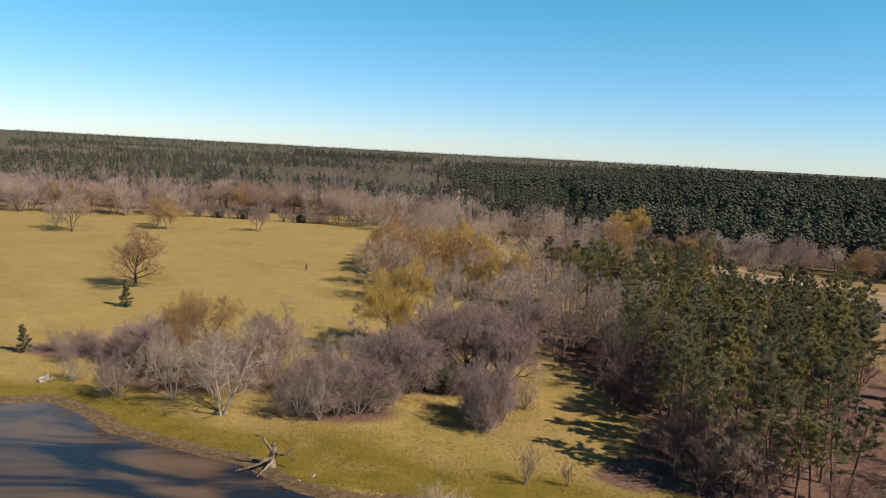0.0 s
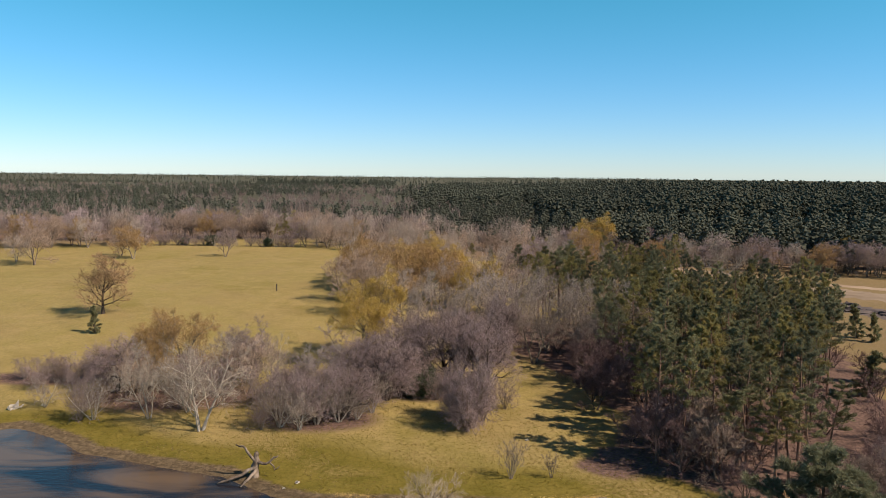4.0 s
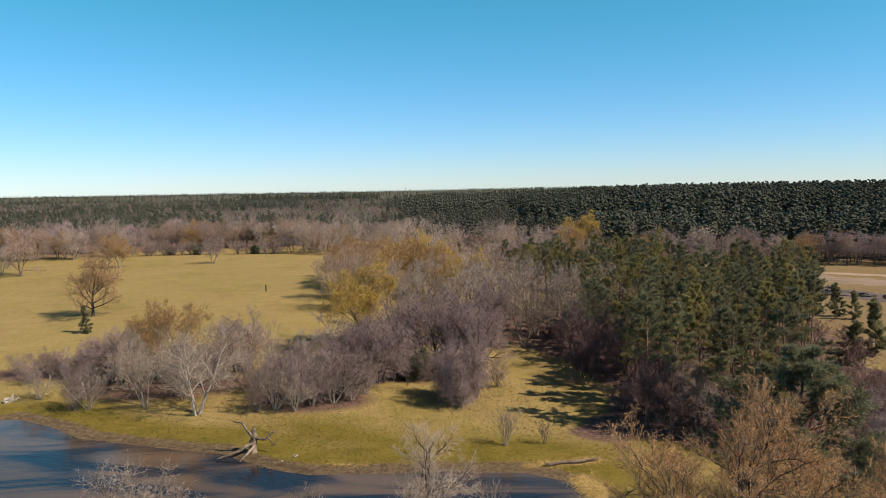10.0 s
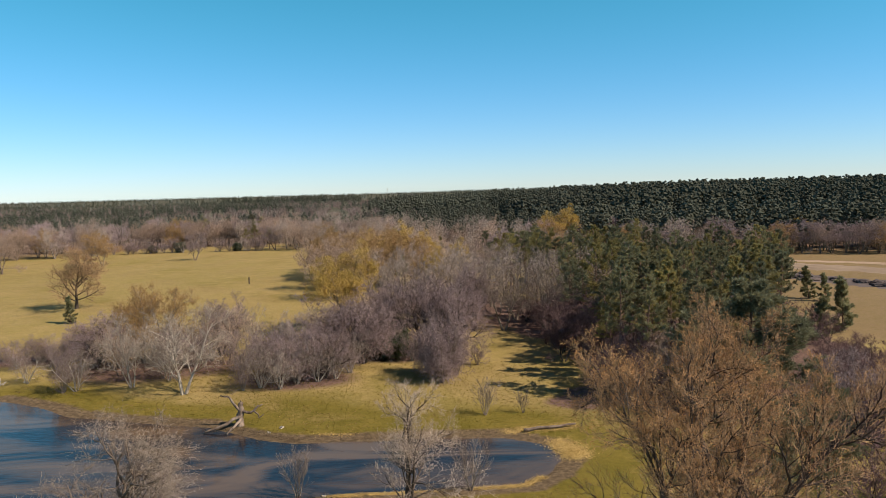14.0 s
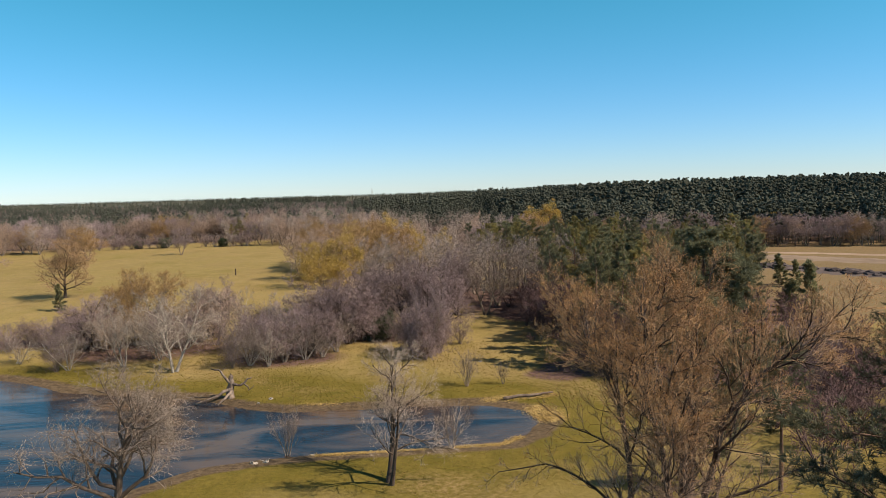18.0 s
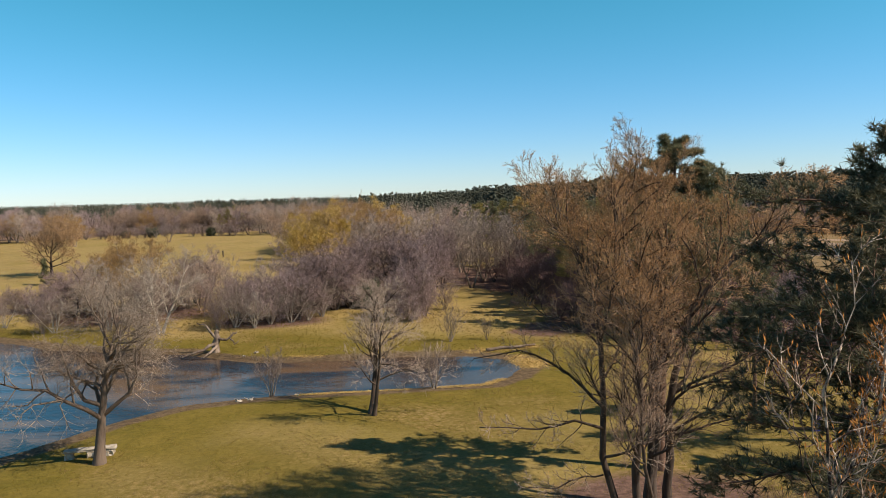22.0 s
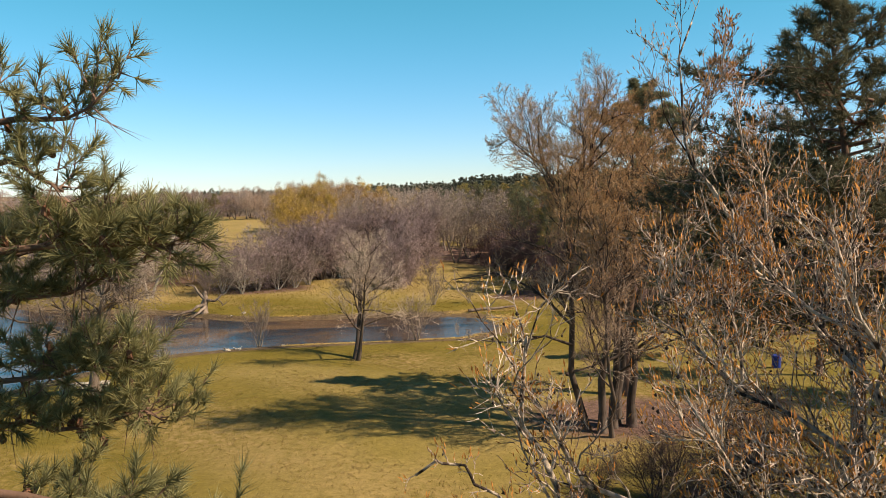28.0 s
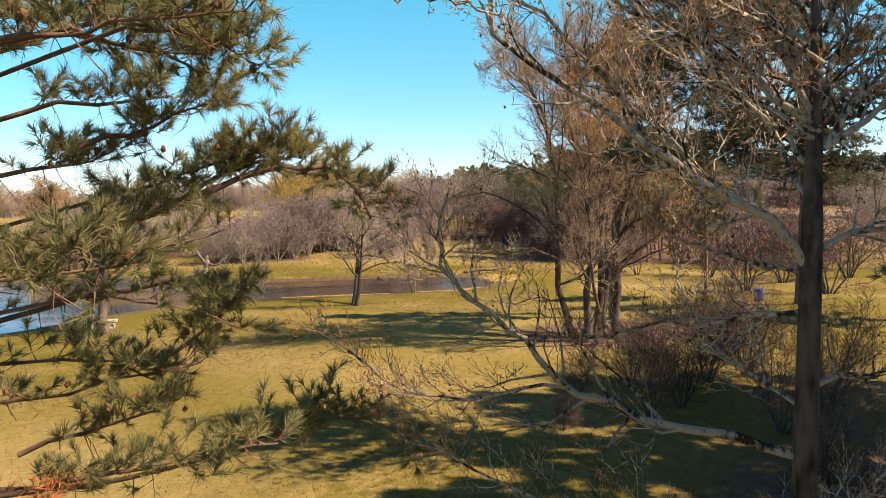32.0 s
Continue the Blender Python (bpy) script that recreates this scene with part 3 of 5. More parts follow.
            for k in range(1 + int(size * 5)):
                u = min(3 * (0.35 + 0.6 * r.random()), 2.99)
                a = lp[int(u)].lerp(lp[int(u) + 1], u - int(u))
                e = (out + g.vec() * 0.55 + UP * 0.15).normalized()
                b = a + e * r.uniform(0.06, 0.2)
                self.w.twig(a, b, 0.007)
                ends.append((b, e))
            for p, e in ends:
                self.tris.append(tuft(rnd, p, e, self.needles, self.length, self.width, self.fan))
                self.tris.append(tuft(rnd, p - e * 0.05, e, self.needles // 2, self.length * 0.9, self.width, self.fan * 1.3))
            if r.random() < self.cones:
                self.cone_at.append(lp[2] + g.vec() * 0.05)
        for m in range(max(3, subs // 4)):
            s = min((0.1 + 0.8 * r.random()) * n, n - 0.01)
            at, e = pts[int(s)].lerp(pts[int(s) + 1], s - int(s)), (Vector((r.uniform(-0.3, 0.9), r.uniform(-0.6, 0.6), -0.8))).normalized()
            b = at + e * r.uniform(0.1, 0.35)
            self.w.twig(at, b, 0.009)
            for k in range(2):
                self.w.twig(at.lerp(b, 0.5 + 0.3 * k), b + (e + g.vec() * 0.5) * r.uniform(0.08, 0.25), 0.005)

    def done(self, name, label, green=None):
        top = tagged(new(name), label, "tree")
        part("trunk", mesh("trunk", self.w.v, self.w.f, bark_pine, True), top)
        part("crown", tri_mesh("crown", self.w.twig_tris(), bark_pine), top, kind="stuff")
        part("needle_foliage", tri_mesh("needle_foliage", np.concatenate(self.tris), green or needle), top, kind="stuff")
        if self.cone_at:
            cone = cone_mesh()
            for p in self.cone_at:
                c = part("cone", cone, top)
                c.location, c.rotation_euler = p, (self.r.uniform(2.4, 3.6), self.r.uniform(-0.5, 0.5), self.r.uniform(0, 6))
        return top


def cone_mesh():
    bm = bmesh.new()
    bmesh.ops.create_uvsphere(bm, u_segments=7, v_segments=5, radius=0.028)
    for v in bm.verts:
        v.co.z *= 1.5
        v.co.xy *= 1.0 - 5.5 * v.co.z
        v.co += v.co.normalized() * (0.006 if (v.index % 2) else -0.004)
    me = bpy.data.meshes.new("cone")
    bm.to_mesh(me)
    bm.free()
    me.materials.append(cone_brown)
    return me


def pine_tree(name, seed, height, trunk_r, label, crown=0.5, reach=0.22, limbs=26, green=None, top_round=0.6, **kw):
    p = Pine(seed, **kw)
    p.grow(height, trunk_r, crown, reach, limbs, top_round)
    return p.done(name, label, green)


def put(ob, x, y, turn=0.0, sz=1.0, sxy=None, z=None):
    ob.matrix_basis = pose(x, y, gz(x, y) if z is None else z, 0, 0, turn)
    ob.scale = (sxy or sz, sxy or sz, sz)
    return ob


def again(src, x, y, turn, sz=1.0, sxy=None, label="", group="", lean=0.0):
    ob = copy_thing(src, pose(x, y, gz(x, y), 0, lean, 0) @ pose(0, 0, 0, 0, 0, turn))
    ob.scale = (sxy or sz, sxy or sz, sz)
    return tagged(ob, label, "", group)


rng = random.Random(7)

# ---- trees of the near bank ----
lone = bare_tree("bare_tree", 11, 9.6, 0.25, bark_dark, twig_white, "leafless grey hardwood forking low on the mown pond bank", stems=2, lean=0.5, clear=0.28, limb0=0.68, counts=(10, 8, 7, 5), wobble=0.2, up=0.3, angle=54, twig_r=0.012)
put(lone, 0, 0, 40)
left_bank = bare_tree("bare_tree", 23, 9.2, 0.34, bark_mid, twig_white, "broad leafless tree with crooked pale grey limbs beside the pond", clear=0.34, lean=0.0, stem_wobble=0.05, limb0=1.0, counts=(16, 9, 8, 5), wobble=0.3, angle=62, droop=0.1, up=0.15, twig_r=0.013, tube_to=2)
put(left_bank, -15.2, -7.6, 10)
small = bare_tree("sapling", 5, 4.2, 0.05, bark_grey, twig_grey, "slim many-stemmed bare sapling at the water's edge", stems=6, lean=0.38, clear=0.2, counts=(8, 6, 4), limb0=0.5, tube_to=0, up=0.4, angle=35, twig_r=0.011, category="sapling")
put(small, -8.1, 7.0, 0)
again(small, 4.5, 6.9, 130, 0.95, 1.15)
again(small, 6.7, 24.4, 70, 0.95)
again(small, 10.4, 24.8, 200, 0.6)

# ---- clump beside the lawn ----
def budding_tree(seed, x, y, stem, radius, limbs, label, extra=(), first=0.2, reach=6.8, twigs=None):
    """A tall hardwood of the clump: a crooked stem through given places, side limbs and low boughs, rusty buds at the tips."""
    g = Grower(seed, counts=(12, 9, 7, 5), wobble=0.2, up=0.42, angle=50, ratio=0.5, twig_r=0.0105, sides=(9, 6, 4, 3), tube_to=2)
    pts, low = [Vector((0, 0, -0.3))], gz(x, y)
    for px, py, pz in stem:
        q = Vector((px - x, py, pz * 0.925 - low))
        pts += [pts[-1].lerp(q, 0.5) + g.vec() * 0.09, q]
    n = len(pts) - 1
    g.w.tube(pts, [radius * (1.35 if i == 0 else 1 - 0.86 * i / n) for i in range(n + 1)], 9)
    g.sprout(pts, radius * 0.8, reach, 0, first, 1.0, limbs)
    for bough, r0 in extra:
        g.limb([(px - x, py, pz * 0.925 - low) for px, py, pz in bough], r0, 0.02, 1, 0.2, 15, 0.42)
    g.tips = [q for q in g.tips if g.r.random() < (0.05 + 0.6 * min(1, max(0, (q[0].z - 6) / 5)))]
    tris = g.w.twig_tris()
    high = tris[:, :, 2].mean(1) + np.random.default_rng(seed).normal(0, 1.2, len(tris)) > 8.5
    g.w.twigs = []
    tree = finish("budding_tree", g, bark_clump, twig_clump, label, "tree", seed, bud=bud_rust, bud_size=0.075, bud_chance=0.9)
    part("crown", tri_mesh("crown", tris[~high], twigs or twig_clump), tree, kind="stuff")
    part("bud_crown", tri_mesh("bud_crown", tris[high], twig_bud), tree, "rust-tan twigs in swelling bud", kind="stuff")
    return tagged(put(tree, x, y), group="clump beside the lawn")


budding_tree(31, 11.7, -19.9, ((10.9, 0.1, 3.8), (10.9, 0.2, 9.0), (10.4, 0, 12.2), (9.6, -0.1, 14.0), (8.9, -0.2, 15.4)), 0.17, 20, "leaning grey hardwood with long drooping boughs at the clump's edge",
             ((((10.9, 0, 5.2), (9.6, -0.5, 5.8), (8.0, -0.9, 5.6), (5.6, -1.2, 5.9)), 0.07), (((10.9, 0, 6.2), (10.2, 0.5, 7.0), (8.9, 0.9, 8.1), (7.6, 1.0, 8.7), (5.6, 1.0, 8.4)), 0.075),
              (((10.4, 0, 11.8), (9.6, 0.3, 13.9), (8.2, 0.2, 15.2), (7.6, 0.2, 14.8)), 0.05), (((10.9, 0.1, 3.0), (9.9, -0.9, 3.4), (8.6, -1.6, 3.2), (7.4, -2.0, 3.5)), 0.04)), twigs=twig_white)
budding_tree(32, 12.2, -20.2, ((12.2, 0.1, 3.4), (12.4, 0.1, 7.7), (11.8, 0.2, 10.9), (11.5, 0.3, 13.5), (11.5, 0.2, 16.0)), 0.2, 22, "tall upright hardwood in rusty bud in a clump on the lawn")
budding_tree(33, 12.9, -19.6, ((13.1, 0.2, 3.3), (13.3, 0.4, 9.0), (12.6, 0.5, 11.4), (12.0, 0.6, 14.1), (12.6, 0.6, 16.3)), 0.2, 22, "tall grey-limbed hardwood with a crown of rusty buds")
budding_tree(34, 13.8, -19.5, ((13.9, 0, 3.5), (14.1, 0, 7.4), (14.9, 0.2, 10.5), (16.7, 0.3, 12.6), (18.6, 0.4, 13.8), (20.2, 0.4, 14.4)), 0.21, 24, "hardwood with one great limb leaning out of the clump",
             ((((14.1, 0, 6.6), (15.6, -0.6, 7.6), (17.0, -1.0, 8.5), (19.0, -1.2, 9.2)), 0.07), (((14.0, 0, 4.6), (15.2, -1.0, 5.4), (16.8, -1.6, 6.1), (18.0, -2.0, 6.2)), 0.05), (((15.6, 0.2, 11.2), (16.6, 0.3, 14.0), (16.4, 0.3, 16.0)), 0.06)), reach=7.0)
budding_tree(35, 13.3, -19.0, ((13.7, 0.5, 4.0), (14.0, 0.9, 8.0), (14.1, 1.1, 11.2), (14.4, 1.2, 13.0), (14.3, 1.2, 15.6)), 0.17, 21, "slender hardwood in rusty bud inside the clump")
budding_tree(36, 12.5, -20.9, ((12.5, -0.4, 2.6), (12.0, -0.8, 5.6), (11.7, -1.0, 8.4), (11.9, -1.1, 11.0)), 0.11, 15, "thin dark stem with twiggy boughs before the clump", reach=5.0, first=0.3)

# ---- pines near the lawn ----
tall_pine = pine_tree("pine_tree", 3, 17.2, 0.24, "tall loblolly pine with a full dark green crown beside the lawn", crown=0.6, reach=0.2, limbs=64, subs=14, needles=20, length=0.25, width=0.017, tufts=5, top_round=0.75, fan=0.8, green=needle_blue)
put(tall_pine, 15.2, -14.4, 0, 0.955, 1.25)
low = Pine(4, needles=20, length=0.26, width=0.013, subs=10, tufts=5, fan=0.75)
low.grow(19, 0.28, 0.48, 0.27, 50, 0.4)
for k in range(13):
    h, w = 9.5 + 0.55 * k, 3.14 + 0.75 * math.sin(2.4 * k)
    out = 5.6 - 0.12 * k
    low.limb([(0, 0, h)] + [(out * u * math.cos(w - radians(140)), out * u * math.sin(w - radians(140)), h + 0.5 * u + 0.6 * math.sin(3 * u + k)) for u in (0.35, 0.7, 1.0)], 0.07, 34)
low_pine = low.done("pine_tree", "tall loblolly pine with shaggy dark limbs low down", needle_dark)
put(low_pine, 14.1, -36.2, 140, 0.8, 0.9)
for src, x, y, a, s in ((tall_pine, 24.5, -4.5, 200, 0.6), (low_pine, 27, -12, 300, 0.7), (tall_pine, 33, -20, 40, 0.9)):
    again(src, x, y, a, s)

# ---- the pine wood ----
wood_pines = [pine_tree("pine_tree", 40 + k, 14.5, 0.17, "slender loblolly pine in a dense shaded stand", crown=0.5, reach=0.2, limbs=24, subs=10, needles=15, length=0.32, width=0.021,
                        green=(needle, needle_blue, needle_yellow)[k], tufts=4, fan=0.95) for k in range(3)]
spots = []
for k in range(2200):
    x, y = rng.uniform(18, 70), rng.uniform(18, 100)
    if float(signed(WOOD, x, y)) < -2.2 and 20.5 < x < 2.5 + 0.47 * (y + 44) and all((x - a) ** 2 + (y - b) ** 2 > 7.6 for a, b in spots):
        spots.append((x, y))
for k, (x, y) in enumerate(spots):
    again(wood_pines[rng.choice((0, 0, 1, 2, 2))], x, y, rng.uniform(0, 360), rng.uniform(0.55, 0.95), rng.uniform(0.75, 1.0), group="pine stand")
for k, src in enumerate(wood_pines):
    put(src, (30, 36, 40)[k], (52, 37, 48)[k], 0, 0.85)

# ---- plainer hardwoods for the distance ----
LITE = dict(stems=2, lean=0.45, clear=0.2, limb0=0.8, counts=(10, 8, 6, 4), twig_r=0.03, tube_to=1, sides=(5, 4, 3, 3))
grey_lite = bare_tree("bare_tree", 164, 11.0, 0.2, bark_grey, hazed_twig_grey, "leafless grey hardwood in the woods", **LITE)
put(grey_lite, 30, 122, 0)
mauve_lite = bare_tree("bare_tree", 161, 10.5, 0.2, bark_mid, hazed_twig_mauve, "leafless mauve-grey hardwood in the woods", **LITE)
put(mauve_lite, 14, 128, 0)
rust_lite = bare_tree("bare_tree", 168, 10.0, 0.2, bark_mid, hazed_twig_rust, "rust-brown leafless hardwood in the woods", **LITE)
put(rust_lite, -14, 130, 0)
ochre_lite = bare_tree("ochre_tree", 166, 10.0, 0.2, bark_grey, twig_tan, "hardwood with an ochre haze of buds", leaf=leaf_ochre, leaf_per=2, leaf_size=0.07, leaf_spread=0.22, **LITE)
put(ochre_lite, -24, 124, 0)

# ---- thickets on the far bank ----
mauve = bare_tree("bare_tree", 61, 10.5, 0.22, bark_dark, twig_mauve, "dense leafless tree with mauve-grey twigs", stems=4, lean=0.5, clear=0.2, limb0=0.85, counts=(11, 8, 7, 5), twig_r=0.023, droop=0.25, up=0.25)
put(mauve, 0.5, 53.5, 0, 1.0, 1.25)
bush = bare_tree("thicket_bush", 62, 7.5, 0.09, bark_grey, twig_mauve, "round leafless thicket of mauve-grey stems", stems=9, lean=0.5, clear=0.08, limb0=0.6, counts=(8, 6, 5), twig_r=0.023, tube_to=1, sides=(5, 4, 3, 3), droop=0.15, wobble=0.26, category="bush")
put(bush, 3.2, 37.0, 0, 1.25, 0.72)
dense_bush = bare_tree("thicket_bush", 262, 7.5, 0.08, bark_mid, twig_mauve, "dense drooping mauve-grey bush standing alone on the grass", stems=13, lean=0.42, clear=0.04, limb0=0.55, counts=(9, 8, 6), twig_r=0.022, tube_to=1, sides=(5, 4, 3, 3), droop=0.5, up=0.3, wobble=0.24, category="bush")
put(dense_bush, 2.6, 36.2, 0, 0.95, 0.85)
again(dense_bush, 3.4, 39.5, 130, 1.05, 0.8)
again(dense_bush, 1.0, 40.5, 250, 0.8, 0.7)
bush_pale = bare_tree("thicket_bush", 162, 7.0, 0.1, bark_pale, twig_grey, "tangled leafless thicket with pale crooked stems", stems=6, lean=0.6, clear=0.12, limb0=0.7, counts=(7, 6, 5), twig_r=0.021, tube_to=1, sides=(5, 4, 3, 3), wobble=0.28, category="bush")
put(bush_pale, -17.5, 36.0, 0, 0.85, 0.8)
pale = bare_tree("bare_tree", 63, 10.0, 0.18, bark_pale, twig_white, "pale white-limbed leafless tree near the water", stems=3, lean=0.5, clear=0.2, limb0=0.75, counts=(9, 7, 6, 4), twig_r=0.018)
put(pale, -25.7, 35.0, 0)
grey = bare_tree("bare_tree", 64, 11.5, 0.2, bark_grey, twig_grey, "leafless grey hardwood at the wood's edge", stems=2, lean=0.4, clear=0.25, limb0=0.72, counts=(10, 7, 6, 4), twig_r=0.024)
put(grey, 18.4, 67, 0)
gold = bare_tree("gold_tree", 65, 11.5, 0.26, bark_grey, twig_tan, "spreading tree in golden early leaf above the thicket", stems=2, lean=0.5, clear=0.3, limb0=0.85, counts=(10, 7, 6, 4), leaf=leaf_gold, leaf_per=9, leaf_size=0.062, leaf_spread=0.17, twig_r=0.02)
put(gold, -12.8, 62, 0)
ochre = bare_tree("ochre_tree", 66, 9.5, 0.18, bark_grey, twig_tan, "tree with an ochre haze of swelling buds", stems=4, lean=0.45, clear=0.15, limb0=0.7, counts=(8, 7, 6, 4), leaf=leaf_ochre, leaf_per=3, leaf_size=0.052, leaf_spread=0.18, twig_r=0.02)
put(ochre, -34.5, 47.5, 0, 1.12)
rust = bare_tree("rust_tree", 68, 10.0, 0.22, bark_dark, twig_tan, "rust-brown leafless tree standing alone in the pasture", clear=0.15, limb0=0.8, lean=0.3, counts=(19, 9, 8, 5), angle=60, up=0.25, twig_r=0.027)
put(rust, -62, 87, 0, 1.0, 1.25)
evergreen = bare_tree("evergreen_shrub", 67, 5.2, 0.10, bark_dark, twig_grey, "dark evergreen shrub under the bare trees", stems=6, lean=0.6, clear=0.1, limb0=0.6, counts=(7, 6, 4), leaf=leaf_green, leaf_per=9, leaf_size=0.11, leaf_spread=0.24, tube_to=0, category="shrub")
put(evergreen, -5.2, 51, 0)
again(evergreen, -8.6, 47.5, 90, 0.7)
for x, y, a, s, sxy in ((-13.7, 37, 40, 1.0, 0.8), (-10.8, 42, 140, 0.85, 0.8), (-16.8, 38.5, 220, 0.9, 0.8), (-8.5, 45, 10, 0.8, 0.75), (-19.2, 35.2, 80, 0.68, 0.45), (-39.8, 37.2, 160, 0.85, 0.5),
                     (-21, 42, 200, 0.8, 0.7), (-29, 46, 250, 0.75, 0.7), (-40, 47, 20, 0.6, 0.6), (-44.5, 49, 70, 0.55, 0.55), (-49.6, 50.5, 120, 0.4, 0.5), (-53.5, 49.5, 190, 0.45, 0.4), (-24, 46, 300, 0.85, 0.6),
                     (4.4, 39.5, 200, 0.95, 0.6), (-14, 44, 33, 0.8, 0.8), (-18, 46, 70, 0.7, 0.7), (-36, 43, 111, 0.7, 0.6), (-30, 41, 222, 0.6, 0.5), (-1, 47, 290, 0.7, 0.7), (7, 44, 250, 0.6, 0.5)):
    if int(a) % 3:
        again(bush, x, y, a, s, sxy, group="far bank thicket")
    else:
        again(rng.choice((rust_lite, grey_lite)), x, y, a, s * 0.8, s * 0.7, "slim leafless tree rising from the thicket", "far bank thicket")
for k in range(40):
    u, v = rng.random(), rng.random()
    x, y = -52 + 47 * u, 41 + 9 * v + 5 * (u < 0.5) - 2 * (u > 0.7)
    s = rng.uniform(0.55, 0.95) * (0.65 + 0.35 * min(1, 1.6 * u))
    again(rng.choice((bush, bush, bush_pale, bush_pale, mauve)) if u > 0.25 else rng.choice((bush, bush_pale)), x, y, rng.uniform(0, 360), s * 0.9, s, group="far bank thicket")
for x, y, a, s in ((-11.5, 38.0, 15, 0.9), (-15.2, 35.4, 75, 0.75), (-8.2, 41.5, 140, 0.85), (-38.6, 37.5, 215, 0.8), (-29, 40, 260, 0.8), (-46, 41, 320, 0.6)):
    again(bush_pale, x, y, a, s, s, group="far bank thicket")
again(evergreen, -3.2, 48.0, 200, 0.8)
again(pale, -32.6, 38.2, 120, 0.85, 0.65)
again(pale, -26.2, 47.5, 200, 0.75, 0.4)
again(pale, -21.5, 48.5, 20, 0.7, 0.4)
again(mauve, 4.6, 50, 100, 0.9, 0.8)
again(mauve, -4.5, 58, 210, 0.85, 0.8)
again(mauve, 7.6, 66, 40, 1.0, 0.6)
for x, y, a, s in ((12.2, 66, 90, 0.9), (22, 72, 150, 1.0), (15, 75, 200, 1.0), (8, 79, 270, 1.05), (26, 64, 20, 0.85), (20, 60, 330, 0.8), (3, 75, 60, 1.0), (12, 88, 110, 1.0), (-2, 70, 20, 0.9), (-7, 76, 130, 1.0)):
    again(grey if y < 70 else grey_lite, x, y, a, s, group="grey hardwoods by the track")

# ---- understorey of the stand ----
brush = bare_tree("understorey_bush", 69, 5.0, 0.06, bark_dark, twig_red, "reddish leafless brush under the pines", stems=6, lean=0.5, clear=0.1, limb0=0.6, counts=(7, 6, 5), twig_r=0.022, tube_to=0, category="bush")
put(brush, 24, 32, 0)
for k in range(48):
    x, y = rng.uniform(15, 60), rng.uniform(20, 75)
    if float(signed(WOOD, x, y)) < 0.3 and (float(signed(WOOD, x, y)) > -14):
        again(brush, x, y, rng.uniform(0, 360), rng.uniform(0.6, 1.25), group="brush under the pines")
for x, y, s in ((30, 8, 1.5), (34, 3, 1.6), (29, -1, 1.5), (37, 12, 1.5), (25, 12, 1.0), (40, 4, 1.7), (33, -5, 1.6)):
    again(brush, x, y, rng.uniform(0, 360), s * 0.95, group="bare brush beyond the pond")

red_lite = bare_tree("bare_tree", 171, 9.0, 0.16, bark_dark, twig_red, "dark reddish leafless tree along the pine stand", **LITE)
put(red_lite, 21.5, 30, 0, 0.75)
for k in range(26):
    u, v = rng.random(), rng.uniform(-1.5, 5)
    x, y = (16.5 + 6 * u + v, 58 - 30 * u + v) if k % 2 else (21 + 26 * u, 28 - 14 * u + v)
    again(rng.choice((rust_lite, red_lite, red_lite, red_lite)), x, y, rng.uniform(0, 360), rng.uniform(0.45, 0.8), group="bare trees along the stand")

for x, y, s in ((36, 13, 0.6), (38, 18, 0.65), (41, 24, 0.65), (43.5, 30, 0.6), (46, 36, 0.55)):
    again(rng.choice((red_lite, mauve_lite)), x, y, rng.uniform(0, 360), s, group="bare trees along the stand")
for x, y, s in ((52, 17, 0.75), (56, 24, 0.8), (60, 32, 0.75), (49, 10, 0.8), (63, 22, 0.8), (66, 40, 0.6)):
    again(grey_lite, x, y, rng.uniform(0, 360), s, group="bare trees along the stand")

# ---- the pasture ----
young = pine_tree("young_pine", 80, 4.4, 0.07, "small bushy green pine in the open pasture", crown=0.92, reach=0.26, limbs=30, subs=5, needles=16, length=0.32, width=0.04, top_round=0.3)
put(young, -55.8, 72.0, 0)
again(young, -57, 48.5, 90, 0.85)
again(young, 68.7, 87, 10, 1.35)
again(young, 70.2, 84, 60, 1.15)
again(young, 59.5, 58.5, 80, 1.8, 1.9, "young green pine at the edge of the clearing")
again(young, 53, 53, 190, 1.35, 1.7, "dark bushy pine at the edge of the clearing")
for src, x, y, s in ((rust_lite, -109.7, 147, 1.1), (grey_lite, -117, 151, 0.65), (ochre_lite, -90.5, 162, 0.9), (mauve_lite, -67.4, 170, 0.8), (rust_lite, -97, 168, 0.75)):
    again(src, x, y, rng.uniform(0, 360), s, label="leafless tree standing in the open pasture")

# ---- woods behind the thicket, tree by tree ----
for x, y, s in ((-4.3, 116, 1.05), (43, 205, 1.15), (-9, 121, 0.9), (116, 185, 0.8)):
    again(gold, x, y, rng.uniform(0, 360), s, label="round tree in golden early leaf among bare woods")
for src, x, y, s in ((ochre_lite, -5.5, 113, 1.25), (ochre_lite, -2.5, 110, 1.1), (gold, 5.6, 104, 0.88), (ochre_lite, 37, 178, 1.1), (ochre_lite, -13, 106, 1.25), (ochre_lite, -20, 118, 1.1), (rust_lite, -16, 92, 1.1), (rust_lite, -22, 104, 1.0), (mauve_lite, 20, 150, 1.0), (mauve_lite, 82, 172, 1.1)):
    again(src, x, y, rng.uniform(0, 360), s)
